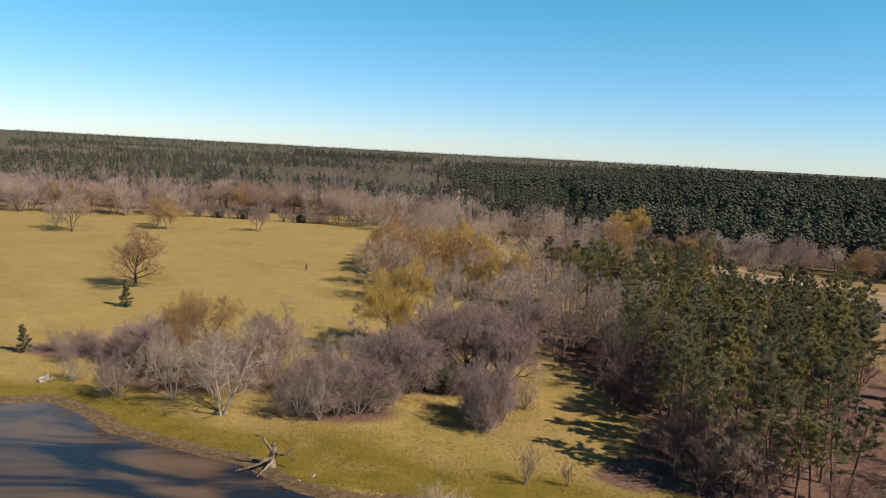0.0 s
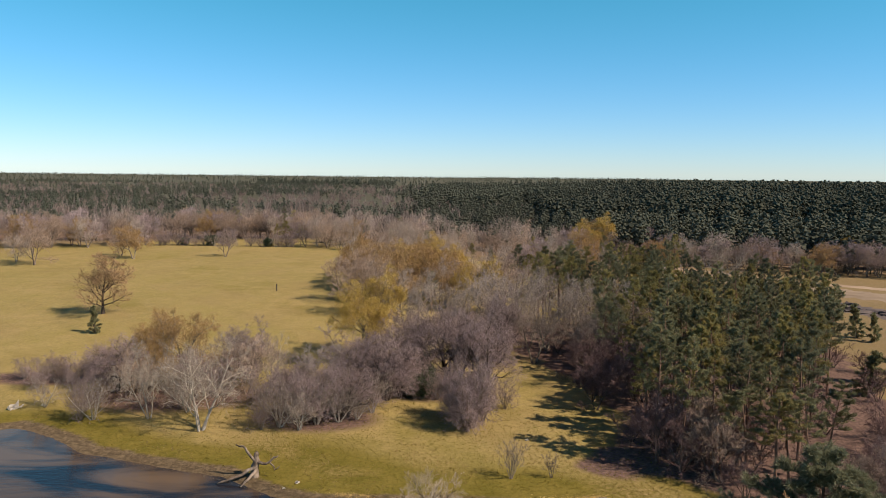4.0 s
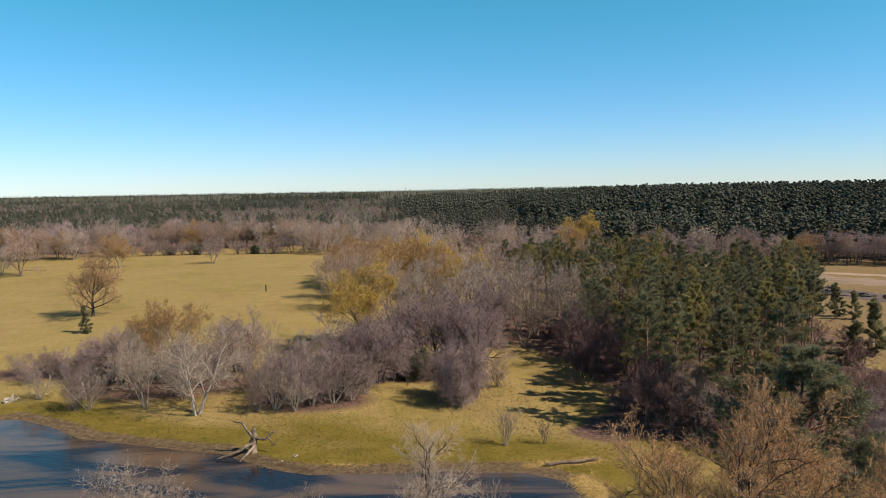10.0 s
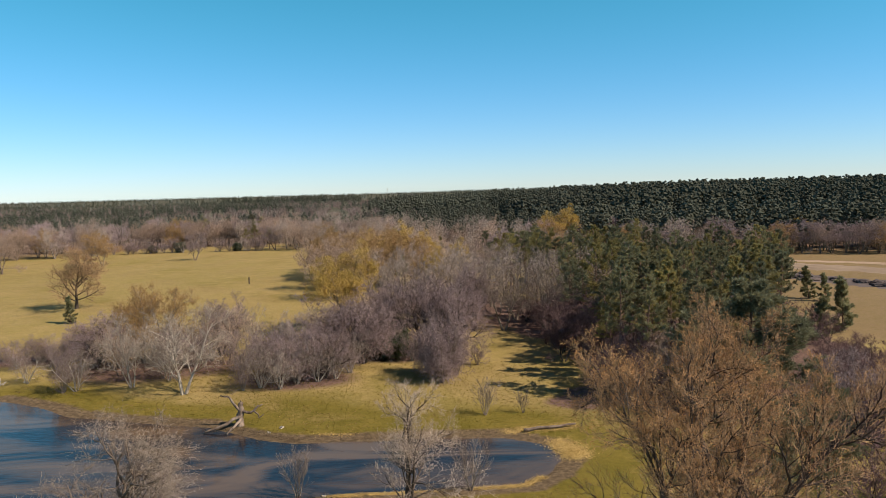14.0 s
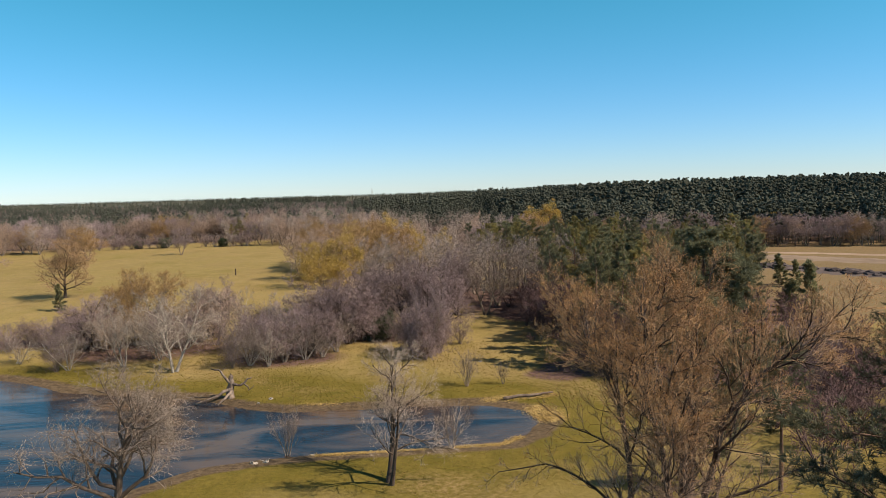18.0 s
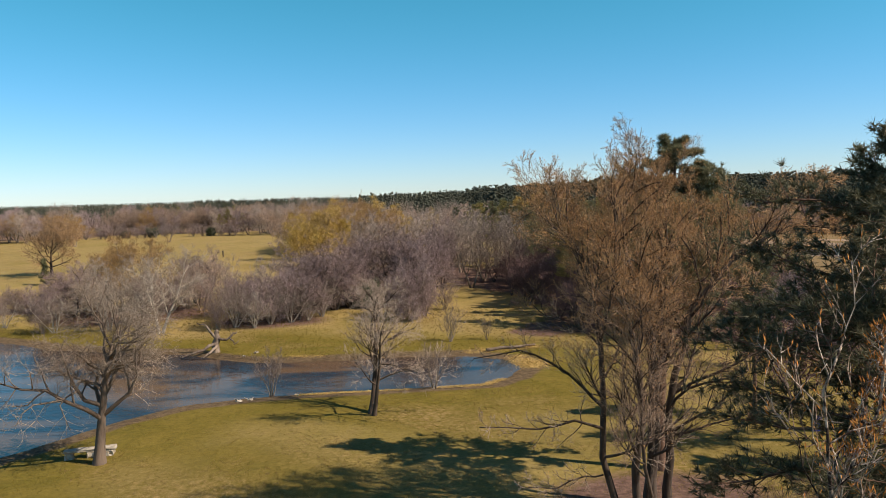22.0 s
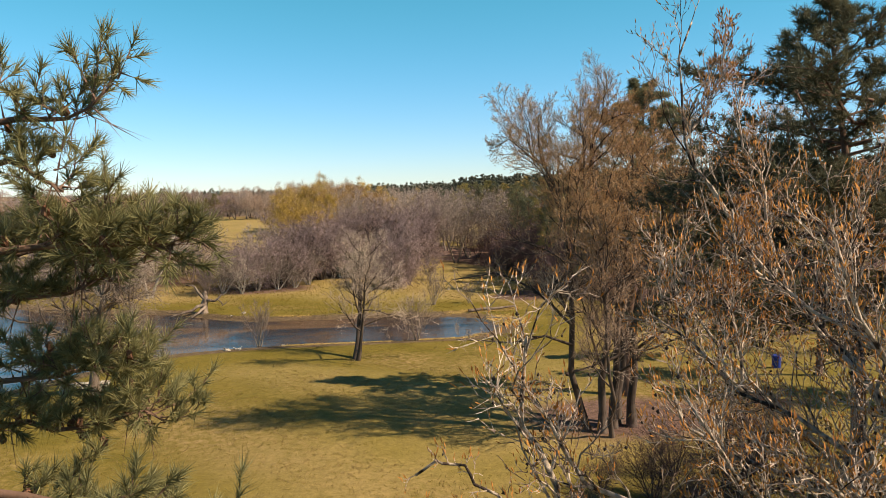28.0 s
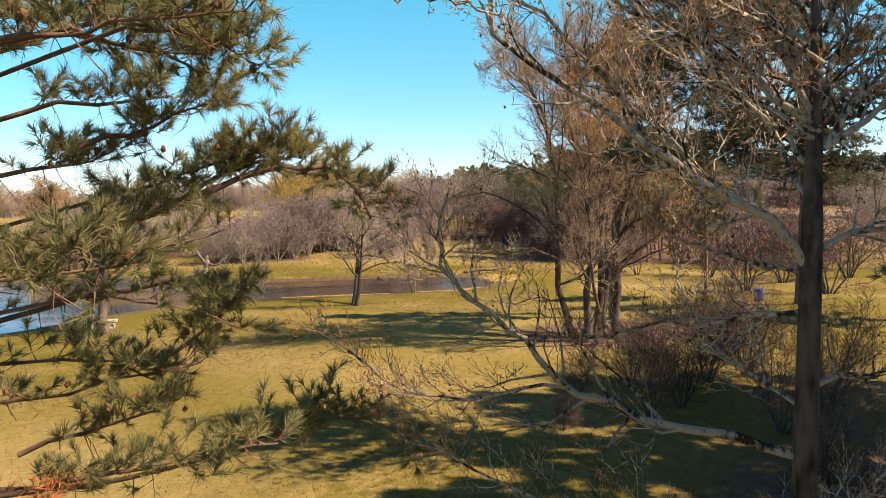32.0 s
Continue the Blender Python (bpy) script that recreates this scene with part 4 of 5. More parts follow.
for k in range(120):
    x, y = rng.uniform(-48, 62), rng.uniform(98, 235)
    if x > -34 + 0.05 * y - 12 * (y > 190) and not (x > 48 and y < 160) and not (-6 < x < 0 and 120 < y < 130):
        src = rng.choice((grey_lite, grey_lite, mauve_lite, rust_lite, rust_lite, wood_pines[0], wood_pines[1], wood_pines[2], ochre_lite))
        again(src, x, y, rng.uniform(0, 360), rng.uniform(0.75, 1.1) * (0.62 if src in wood_pines else 1), group="woods behind the thicket")
for k in range(30):
    u, v = rng.random(), rng.uniform(-9, 9)
    again(rng.choice(wood_pines), 22 + 34 * u + v, 84 + 90 * u - v, rng.uniform(0, 360), rng.uniform(0.55, 0.85), group="pines behind the thicket")
for k in range(30):
    x, y = rng.uniform(13, 44), rng.uniform(94, 132)
    again(rng.choice(wood_pines), x, y, rng.uniform(0, 360), rng.uniform(0.72, 0.95), rng.uniform(0.85, 1.05), group="pines behind the thicket")
cedar = pine_tree("cedar_tree", 83, 5.0, 0.09, "dark narrow cedar at the edge of the pasture", crown=0.96, reach=0.20, limbs=34, subs=5, needles=16, length=0.3, width=0.05, top_round=0.1, green=leaf_green)
put(cedar, -1.5, 121, 0)
def in_hedge(x):
    return -106 < x < -54


for k in range(46):
    x = -165 + k * 2.85 + rng.uniform(-1.5, 1.5)
    y = 196 + 0.16 * (x + 60) + rng.uniform(0, 14) + (32 if -106 < x < -54 else 0)
    again(rng.choice((rust_lite, rust_lite, grey_lite, mauve_lite, mauve_lite, rust_lite, ochre_lite)), x, y, rng.uniform(0, 360), rng.uniform(0.75, 1.05), group="treeline beyond the pasture")
for k in range(30):
    x = -172 + k * 4.7 + rng.uniform(-2, 2)
    again(rng.choice((rust_lite, grey_lite, mauve_lite, mauve_lite)), x, 214 + 0.12 * (x + 60) + rng.uniform(0, 10) + (20 if in_hedge(x) else 0), rng.uniform(0, 360), rng.uniform(0.8, 1.1), group="treeline beyond the pasture")
for k in range(22):
    x = -104 + 50 * (k + rng.random()) / 22
    if not -76 < x < -70:
        again(rng.choice((bush, bush, bush_pale, bush, evergreen)), x, 199 + rng.uniform(0, 3), rng.uniform(0, 360), rng.uniform(0.55, 0.85), label="low tangled bush in the hedge beyond the pasture", group="hedge beyond the pasture")
for k in range(9):
    again(wood_pines[k % 3], -104 + 46 * rng.random(), 236 + 10 * rng.random(), rng.uniform(0, 360), rng.uniform(0.6, 0.8), rng.uniform(0.8, 1.0), group="pines behind the hedge")
for x, y, s in ((-58, 203, 0.6), (-54, 206, 0.5), (-62, 207, 0.5)):
    again(wood_pines[2], x, y, 40 * x, s, s * 1.3, "green pine beyond the pasture")

# ---- far woods ----
OCTA = np.array([(1, 0, 0), (0, 1, 0), (-1, 0, 0), (0, -1, 0), (0, 0, 1), (0, 0, -1)], float)
OCTA_FACES = np.array([(0, 1, 4), (1, 2, 4), (2, 3, 4), (3, 0, 4), (1, 0, 5), (2, 1, 5), (3, 2, 5), (0, 3, 5)])


def lump(rnd, centre, size):
    """A ragged clump of foliage: a small uneven eight-sided body, turned at random."""
    a, b = rnd.uniform(0, 6.28, 2)
    ca, sa, cb, sb = math.cos(a), math.sin(a), math.cos(b), math.sin(b)
    turn = np.array([[ca, -sa, 0], [sa, ca, 0], [0, 0, 1]]) @ np.array([[1, 0, 0], [0, cb, -sb], [0, sb, cb]])
    v = (OCTA * rnd.uniform(0.65, 1.3, (6, 1))) @ turn * size + centre
    return v[OCTA_FACES]


def crown_template(kind, seed):
    """One far tree: pines carry five to eight clumps round a bare stem, hardwoods a fan of slim branches."""
    rnd = np.random.default_rng(seed)
    if kind in ("pine", "plain_pine"):
        n = 20 if kind == "pine" else 9
        tris = []
        for k in range(n):
            u = (k + 0.5) / n
            w, out = 2.4 * k + rnd.uniform(-0.5, 0.5), 2.0 * math.sin(math.pi * min(1, 0.3 + 0.62 * u)) * rnd.uniform(0.35, 1.1)
            wide = rnd.uniform(0.7, 1.25) * (1.2 - 0.5 * u) * (0.95 if n > 9 else 1.4)
            tris.append(lump(rnd, (out * math.cos(w), out * math.sin(w), 5.4 + 8.6 * u + rnd.uniform(-0.5, 0.5)), np.array((1.0, 1.0, 0.85)) * wide))
        tris = np.concatenate(tris)
        h = 11.0
    else:
        n = 150
        d = rnd.normal(0, 1, (n, 3)) * (1, 1, 0.8)
        d[:, 2] = np.abs(d[:, 2]) * 0.9 + 0.05
        d /= np.linalg.norm(d, axis=1, keepdims=True)
        end = d * rnd.uniform(0.55, 1.0, (n, 1)) * (4.1, 4.1, 6.0) + (0, 0, 3.2)
        base = end * (0.62, 0.62, 0.55) + (0, 0, 1.0)
        side = np.cross(d, rnd.normal(0, 1, (n, 3)))
        side *= rnd.uniform(0.06, 0.2, (n, 1)) / np.linalg.norm(side, axis=1, keepdims=True)
        tris, h = np.stack([base - side * 0.4, end + side, end - side + d * 0.5], 1), 6.0
    stalk = np.array([[(-0.15, 0, 0), (0.15, 0, 0), (0, 0, h)], [(0, -0.15, 0), (0, 0.15, 0), (0, 0, h)]])
    return np.concatenate([tris, stalk])


def far_wood(name, kind, spots, material, label, seed, lo=0.8, hi=1.25):
    rnd = np.random.default_rng(seed)
    kinds = [crown_template(kind, seed + k) for k in range(5)]
    spots = np.array(spots)
    z, out = ground_z(spots[:, 0], spots[:, 1]), []
    for k, (x, y) in enumerate(spots):
        t, w, s = kinds[k % 5], rnd.uniform(0, 6.28), rnd.uniform(lo, hi) * (0.85 + 0.15 * min(1, max(0, x / (y + 45) / 0.35)))
        c, q = math.cos(w) * s, math.sin(w) * s
        out.append(t @ np.array([[c, q, 0], [-q, c, 0], [0, 0, s * rnd.uniform(0.9, 1.12)]]) + (x, y, z[k]))
    return tagged(new(name, tri_mesh(name, np.concatenate(out), material)), label, "woods", kind="stuff")


def strew(n, x0, x1, y0, y1, keep, seed):
    rnd = np.random.default_rng(seed)
    p = np.stack([rnd.uniform(x0, x1, n), rnd.uniform(y0, y1, n)], 1)
    return p[[bool(keep(x, y)) for x, y in p]]


def wedge(x, y, more=1.1):
    return abs(x - 3) < 0.62 * more * (y + 45) + 10


def forest_edge(x):
    """Where the pine forest begins beyond the clearing."""
    return 200 - 0.42 * (x - 55) if x > 55 else 200 + 1.3 * (55 - x)


def skyline_left(y):
    """The pine forest's far left edge."""
    return 2 - 0.062 * (y + 42) + 14 * math.sin(y / 37) + 9 * math.sin(y / 11)


def in_gap(x, y):
    return -106 < x < -52 and y < 228


pines_a = strew(8600, 40, 420, 80, 520, lambda x, y: wedge(x, y) and y > forest_edge(x), 1)
front = np.array([y < forest_edge(x) + 70 for x, y in pines_a])
far_wood("pine_forest", "pine", pines_a[front], far_needle, "dense dark green pine forest beyond the clearing", 500, 0.7, 1.05)
far_wood("pine_forest", "pine", pines_a[~front], far_needle, "dense dark green pine forest on rising ground", 505, 0.85, 1.35)
pines_b = strew(6000, -120, 620, 300, 1000, lambda x, y: wedge(x, y) and y > 430 and y > forest_edge(x) and x > skyline_left(y), 2)
rise = pines_b[:, 0] > 60 + 0.1 * pines_b[:, 1]
far_wood("pine_forest", "plain_pine", pines_b[rise], far_needle, "dense dark green pine forest rising to the skyline", 510, 0.85, 1.4)
far_wood("pine_forest", "plain_pine", pines_b[~rise], far_needle, "low dark pine forest along the skyline", 515, 0.85, 1.3)
near_pines = strew(900, -40, 62, 225, 420, lambda x, y: wedge(x, y) and x > skyline_left(y) and not (-30 < x < -2 and y > 330) and rng.random() < 0.55, 9)
far_wood("mixed_pine_wood", "pine", near_pines, far_needle, "dark pines scattered through bare woods", 518, 0.65, 0.95)
left_pines = strew(11000, -900, 60, 330, 1500, lambda x, y: wedge(x, y) and (math.sin(x / 70) + math.cos(y / 55 + x / 130)) > (0.0 if rng.random() < 0.8 else -1.2) and rng.random() < 640 / y, 3)
far_wood("mixed_pine_wood", "plain_pine", left_pines, far_needle, "broken bands of dark pines beyond the pasture", 520, 0.55, 0.85)
near_band = strew(1500, -330, 45, 250, 430, lambda x, y: wedge(x, y) and (math.sin(x / 38) + math.cos(y / 31 + x / 60)) > 0.1 and rng.random() < 0.3, 8)
far_wood("mixed_pine_wood", "pine", near_band, far_needle, "dark pines behind the pasture's treeline", 525, 0.5, 0.78)
left_bare = strew(9000, -800, 80, 215, 1300, lambda x, y: wedge(x, y) and y > 212 + 0.12 * abs(x + 60) and not in_gap(x, y) and rng.random() < (420 / y if y < 380 else 170 / y), 4)
far_wood("leafless_wood", "bare", left_bare, far_twig, "leafless brown woodland beyond the pasture", 540, 0.75, 1.1)
edge_bare = strew(1500, 40, 330, 60, 300, lambda x, y: wedge(x, y) and forest_edge(x) - 7 < y < forest_edge(x) + 6, 5)
far_wood("leafless_wood", "bare", edge_bare, far_twig, "leafless grey scrub along the forest's edge", 560, 0.4, 0.8)
for k in range(40):
    x = 44 + 2.6 * k + rng.uniform(-1.2, 1.2)
    again(rng.choice((mauve_lite, mauve_lite, grey_lite, rust_lite, mauve_lite, ochre_lite)), x, forest_edge(x) - rng.uniform(3, 9), rng.uniform(0, 360), rng.uniform(0.62, 0.95), group="bare trees along the forest edge")
again(pale, 69.1, 157.1, 200, 1.0, 1.15, "wide bare tree with bluish white limbs beside the dirt road")
horizon = strew(3000, -3200, 900, 1300, 4300, lambda x, y: wedge(x, y), 6)
far_wood("horizon_forest", "plain_pine", horizon, far_needle, "dark forest along the horizon", 580, 0.7, 1.05)
knoll = strew(260, -420, -130, 1250, 1500, lambda x, y: -0.285 * (y + 42) < x < -0.10 * (y + 42), 7)
far_wood("horizon_forest", "plain_pine", knoll, far_needle, "taller pines on a far knoll", 590, 0.95, 1.3)

# ---- the big hardwood beside the camera's way ----
TX, TY = 7.35, -48.05
g = Grower(91, counts=(9, 7, 5, 3), wobble=0.2, up=0.35, angle=56, ratio=0.5, twig_r=0.006, sides=(9, 6, 5, 4), tube_to=3)
trunk = [Vector(v) for v in ((0, 0, -0.3), (0.02, 0, 2.5), (-0.05, 0, 5), (0, 0, 7.7), (0.05, 0.05, 9.0), (0.1, 0.15, 10.2), (0.2, 0.3, 11.6), (0.3, 0.4, 13.2))]
g.w.tube(trunk, (0.2, 0.13, 0.118, 0.1, 0.062, 0.046, 0.03, 0.01), 14)
g.sprout(trunk, 0.05, 1.7, 0, 0.72, 1.0, 9)
hero = finish("catkin_tree", g, bark_black, twig_pale, "big leafless hardwood with mottled pale limbs, buds and hanging catkins", "tree", 91, bud=catkin, bud_size=0.06, bud_chance=0.7, hang=0.1)
put(hero, TX, TY, z=0)


def hero_limb(seed, r0, away, *pts):
    """One limb of the hardwood through places (x, height) or (x, height, depth), with its twigs, buds and seed balls."""
    upper = 216 <= seed < 232
    g = Grower(seed, counts=(9, 5 if upper else 8, 4 if upper else 5, 3), wobble=0.24, up=0.5, angle=48, ratio=0.56, twig_r=0.0055, sides=(9, 6, 5, 4), tube_to=2)
    n, thin, open_limb = len(pts) - 1, r0 < 0.021, seed < 202
    g.limb([(q[0] - TX + 0.05, q[2] if len(q) > 2 else away * min(1, 1.6 * i / n), q[1]) for i, q in enumerate(pts)],
           r0 * 0.6, 0.009, 2 if thin else 1, 0.12, 12 if thin else 25, 0.22 if thin else 0.3 if open_limb else 0.34)
    limb = part("limb", mesh("limb", g.w.v, g.w.f, bark_mottled, True), hero, "mottled pale limb")
    part("crown", tri_mesh("crown", g.w.twig_tris(), twig_pale), limb, kind="stuff")
    rnd = np.random.default_rng(seed + 100)
    part("bud_growth", tri_mesh("bud_growth", buds(g.tips, rnd, 0.045 if thin else 0.056, 0.5 if open_limb else 0.75, 0.05, 0.1, 0.9), catkin), limb, "ochre buds and hanging catkins", kind="stuff")
    part("seed_growth", tri_mesh("seed_growth", buds(g.tips, rnd, 0.028, 0.07, 1.0, 0.5), seed_ball), limb, "dark dry seed balls", kind="stuff")


hero_limb(200, 0.085, 0, (7.3, 7.3), (6.9, 7.85), (6.08, 8.3), (5.7, 8.56), (4.9, 9.15), (4.25, 9.62), (4.12, 10.2), (4.02, 10.6), (4.05, 10.95))
hero_limb(201, 0.05, 0, (5.7, 8.56), (5.28, 9.24), (4.74, 9.8), (4.28, 10.2), (4.05, 10.6))
hero_limb(202, 0.065, 0, (7.4, 9, 0), (7.3, 9.9, 0.9), (7.19, 10.35, 1.45), (7.1, 10.63, 1.85), (6.97, 10.9, 2.45), (6.77, 11.32, 2.65), (6.49, 11.9, 2.85), (6.25, 12.38, 2.95), (6.21, 12.91, 2.95), (6.31, 13.6, 2.95))
hero_limb(203, 0.035, 0, (6.97, 10.9, 2.45), (7.02, 11.31, 2.6), (7.02, 11.84, 2.75), (6.85, 12.3, 2.9), (6.9, 13, 3))
hero_limb(204, 0.025, 0, (6.25, 12.38, 2.95), (6.5, 12.7, 3.05), (6.68, 13.1, 3.05), (6.72, 13.6, 3.05))
hero_limb(205, 0.05, 0, (7.4, 8.2, 0), (7.47, 8.84, 0.85), (6.95, 9.38, 1.05), (6.54, 9.87, 1.25), (6.2, 10.11, 1.45), (5.75, 10.54, 1.55), (5.6, 11.1, 1.6))
hero_limb(206, 0.028, 0, (6.2, 10.11, 1.45), (6.14, 10.77, 1.55), (6.23, 11.17, 1.65), (6.2, 11.7, 1.7))
hero_limb(207, 0.035, 0, (7.1, 10.6, 1.85), (7.6, 11.2, 2.2), (8, 11.9, 2.4), (8.3, 12.6, 2.5))
hero_limb(208, 0.05, 0, (7.35, 9, 0.2), (7.5, 9.6, 0.9), (8.2, 10.4, 1.6), (8.9, 11.2, 2.2), (9.4, 12, 2.6))
hero_limb(209, 0.045, 0, (7.35, 8.6, 0), (7.2, 9.3, 1.6), (6.8, 9.9, 2.6), (6.5, 10.5, 3.3), (6.4, 11.2, 3.6))
hero_limb(210, 0.045, 0, (7.35, 7.9, 0), (7.9, 8.7, 1.8), (8.2, 9.6, 3), (8.4, 10.6, 3.6))
hero_limb(211, 0.045, 0, (7.35, 7.4, 0), (7, 8.3, 1.8), (6.7, 9.2, 3), (6.6, 10.1, 3.6))
hero_limb(212, 0.085, 0.8, (7.35, 5.45), (6.63, 5.69), (5.71, 5.85), (5.1, 6.09), (4.74, 6.44), (4.45, 6.72), (4.04, 7.06), (3.76, 7.43), (3.74, 7.72), (3.87, 8.18))
hero_limb(213, 0.035, 0, (5.1, 6.09, 0.7), (4.5, 6.09, 0.72), (4.02, 5.99, 0.75), (3.54, 6.07, 0.75), (3.25, 6.17, 0.75), (2.97, 6.42, 0.75), (2.51, 6.76, 0.75))
hero_limb(214, 0.05, 0.45, (7.35, 6.95), (6.8, 6.89), (6.33, 6.76), (5.62, 6.73), (5.04, 6.67))
hero_limb(215, 0.045, 0.85, (7.35, 7.2), (6.98, 7.37), (6.36, 7.58), (5.93, 7.95))
hero_limb(216, 0.07, 0.45, (7.35, 8.65), (6.96, 9), (6.76, 9.32), (6.36, 9.65), (5.82, 9.85), (5.53, 10.02), (5.2, 10.4))
hero_limb(217, 0.07, 0.15, (7.4, 8.5), (7.66, 8.87), (7.94, 9.11), (8.3, 9.4), (8.8, 10.2))
hero_limb(218, 0.06, 0.15, (7.35, 8.7), (7.12, 9.23), (6.87, 9.72), (6.75, 10.4))
hero_limb(219, 0.06, 0.15, (7.4, 8.75), (7.49, 9.28), (7.71, 9.6), (7.87, 9.92), (8.1, 10.6))
hero_limb(220, 0.045, 0, (7.4, 9.4, 0), (6.9, 10, -0.2), (6.4, 10.5, -0.4), (6, 11.1, -0.5), (5.8, 11.7, -0.5))
hero_limb(221, 0.045, 0, (7.4, 9.8, 0.1), (7, 10.4, 0.5), (6.5, 10.9, 0.9), (6.1, 11.4, 1.2))
hero_limb(222, 0.045, 0, (7.4, 9.2, 0), (6.7, 9.8, 0.6), (6, 10.2, 1.1), (5.4, 10.8, 1.5))
hero_limb(223, 0.045, 0, (7.4, 9.6, 0), (7.9, 10.3, 0.3), (8.2, 11, 0.5), (8.4, 11.8, 0.6))
hero_limb(224, 0.04, 0, (7.4, 10, 0.1), (7.6, 10.8, -0.3), (7.5, 11.6, -0.5), (7.3, 12.4, -0.6))
hero_limb(225, 0.04, 0, (7.4, 9.3, 0), (6.6, 9.6, -0.4), (5.9, 9.9, -0.7), (5.4, 10.4, -0.9))
hero_limb(226, 0.045, 0, (7.4, 9.5, 0.1), (7.2, 10.2, 1.2), (6.9, 10.8, 1.9), (6.7, 11.4, 2.4))
hero_limb(227, 0.02, 0, (4.3, 9.75, -0.15), (4.03, 9.87, -0.15), (3.82, 9.95, -0.15), (3.65, 10.09, -0.15), (3.47, 10.17, -0.15), (3.3, 10.1, -0.15))
hero_limb(228, 0.014, 0, (4.03, 9.87, -0.15), (3.89, 9.85, -0.2), (3.68, 9.86, -0.22), (3.47, 9.92, -0.22), (3.33, 9.94, -0.22))
hero_limb(229, 0.05, -0.3, (7.3, 8.6), (6.55, 8.96), (6.06, 9.44), (5.42, 9.92), (5, 10.6))
hero_limb(230, 0.06, 0.3, (7.4, 7.55), (8.12, 7.7), (9, 8.1), (9.9, 9))
hero_limb(231, 0.06, 0.2, (7.4, 8.5), (8.1, 8.95), (8.7, 9.8), (9.1, 11))
hero_limb(232, 0.05, 0.5, (7.35, 6.2), (8.1, 6.2), (9.1, 6.5), (10.2, 7.1))
hero_limb(233, 0.05, 1.4, (7.35, 4.6), (6.4, 4.4), (5.2, 4.55), (4.1, 5), (3.4, 5.5))
hero_limb(234, 0.045, 2.2, (7.35, 5.9), (7, 6.2), (6.8, 7), (6.7, 8))
hero_limb(235, 0.05, 1.2, (7.35, 4.2), (8, 4.4), (8.9, 4.8), (9.8, 5.6))

# ---- the pine beside the camera's way ----
PX, PY = -3.2, -47.0
p = Pine(93, needles=26, length=0.145, width=0.0042, subs=9, tufts=3, cones=0.09, fan=0.5, bunch=0)
p.grow(15.5, 0.24, 0.9, 0.27, 40, 0.5, skip=lambda q: q.y < -1.8 or q.x > 1.2)


def near_bough(r0, subs, away, *pts):
    """One bough of the near pine through places (x, height) from its trunk, at a depth away from it."""
    root = Vector((0, 0, pts[0][1] - 0.25 * pts[0][0]))
    p.bough([root] * (r0 != 0.03 or pts[0][0] < 2.2) + [(x, away + p.r.uniform(-0.12, 0.12), z) for x, z in pts], r0, subs)


near_bough(0.055, 37, 0, (2.82, 7.52), (3.52, 7.87), (4.36, 8.17), (4.92, 8.38), (5.39, 8.5), (5.85, 8.49), (6.12, 8.28), (6.3, 7.91))
near_bough(0.03, 15, 0.2, (4.28, 8.15), (4.77, 8.45), (5.11, 8.56), (5.49, 8.6))
near_bough(0.03, 10, -1.3, (4, 10.15), (4.41, 10.04), (4.86, 9.93), (5.27, 9.67), (5.41, 9.56))
near_bough(0.035, 10, -0.6, (3.48, 9.79), (3.95, 9.68), (4.35, 9.61), (4.66, 9.44), (4.9, 9.22))
near_bough(0.025, 16, -1.4, (4.31, 9.67), (4.74, 9.6), (4.99, 9.52), (5.24, 9.42), (5.42, 9.29))
near_bough(0.04, 18, -1, (2.62, 9.49), (3.11, 9.61), (3.75, 9.72), (4.38, 9.52), (4.98, 9.46))
near_bough(0.04, 9, -0.5, (2.17, 7.43), (2.92, 7.46), (3.68, 7.66), (4.45, 7.75), (4.95, 7.9))
near_bough(0.03, 15, 0, (1.52, 6.45), (2.96, 6.51), (3.54, 6.48), (4.16, 6.15))
near_bough(0.04, 22, 0.2, (1.88, 5.07), (3.08, 5.08), (4, 5.22), (4.74, 5.38), (5.37, 5.6), (5.62, 5.78))
near_bough(0.035, 12, 0.2, (2.9, 7.08), (3.65, 7.2), (4.08, 7.28), (4.55, 7.06), (4.82, 6.75))
near_bough(0.03, 9, -0.6, (3.45, 12.41), (3.9, 12.46), (4.2, 12.46), (4.52, 12.63))
near_bough(0.03, 8, -0.6, (3.42, 12.07), (3.81, 12.18), (4.07, 12.06), (4.22, 11.96))
near_bough(0.03, 26, -0.6, (3.47, 11.56), (4.08, 11.59), (4.47, 11.58), (4.89, 11.54))
near_bough(0.035, 30, 0.3, (2.68, 9.9), (3.37, 10.07), (3.82, 10.06), (4.29, 10.14), (4.51, 10.04))
near_bough(0.035, 16, 0.1, (2.74, 9.12), (3.46, 9.19), (4, 9.21), (4.27, 9.25))
near_bough(0.03, 14, -0.2, (2.28, 8.36), (2.95, 8.51), (3.34, 8.56), (3.74, 8.66))
near_bough(0.03, 15, -0.4, (2.35, 7.8), (3.33, 7.94), (3.88, 7.98), (4.33, 8.14))
near_bough(0.03, 28, 0.2, (2.86, 10.39), (3.48, 10.47), (3.93, 10.55), (4.29, 10.49))
near_bough(0.03, 16, -0.6, (3.62, 8.7), (4.05, 8.8), (4.44, 9), (4.87, 9.1))
near_bough(0.03, 13, -0.3, (2.7, 5.65), (3.27, 5.8), (3.79, 5.96), (4.19, 6.05))
near_bough(0.03, 15, 0, (3.83, 6.47), (4.31, 6.64), (4.62, 6.93), (4.86, 7.1))
near_bough(0.03, 8, -0.3, (2.13, 7.01), (2.91, 7.15), (3.58, 7.22), (4.24, 7.11), (4.91, 6.88))
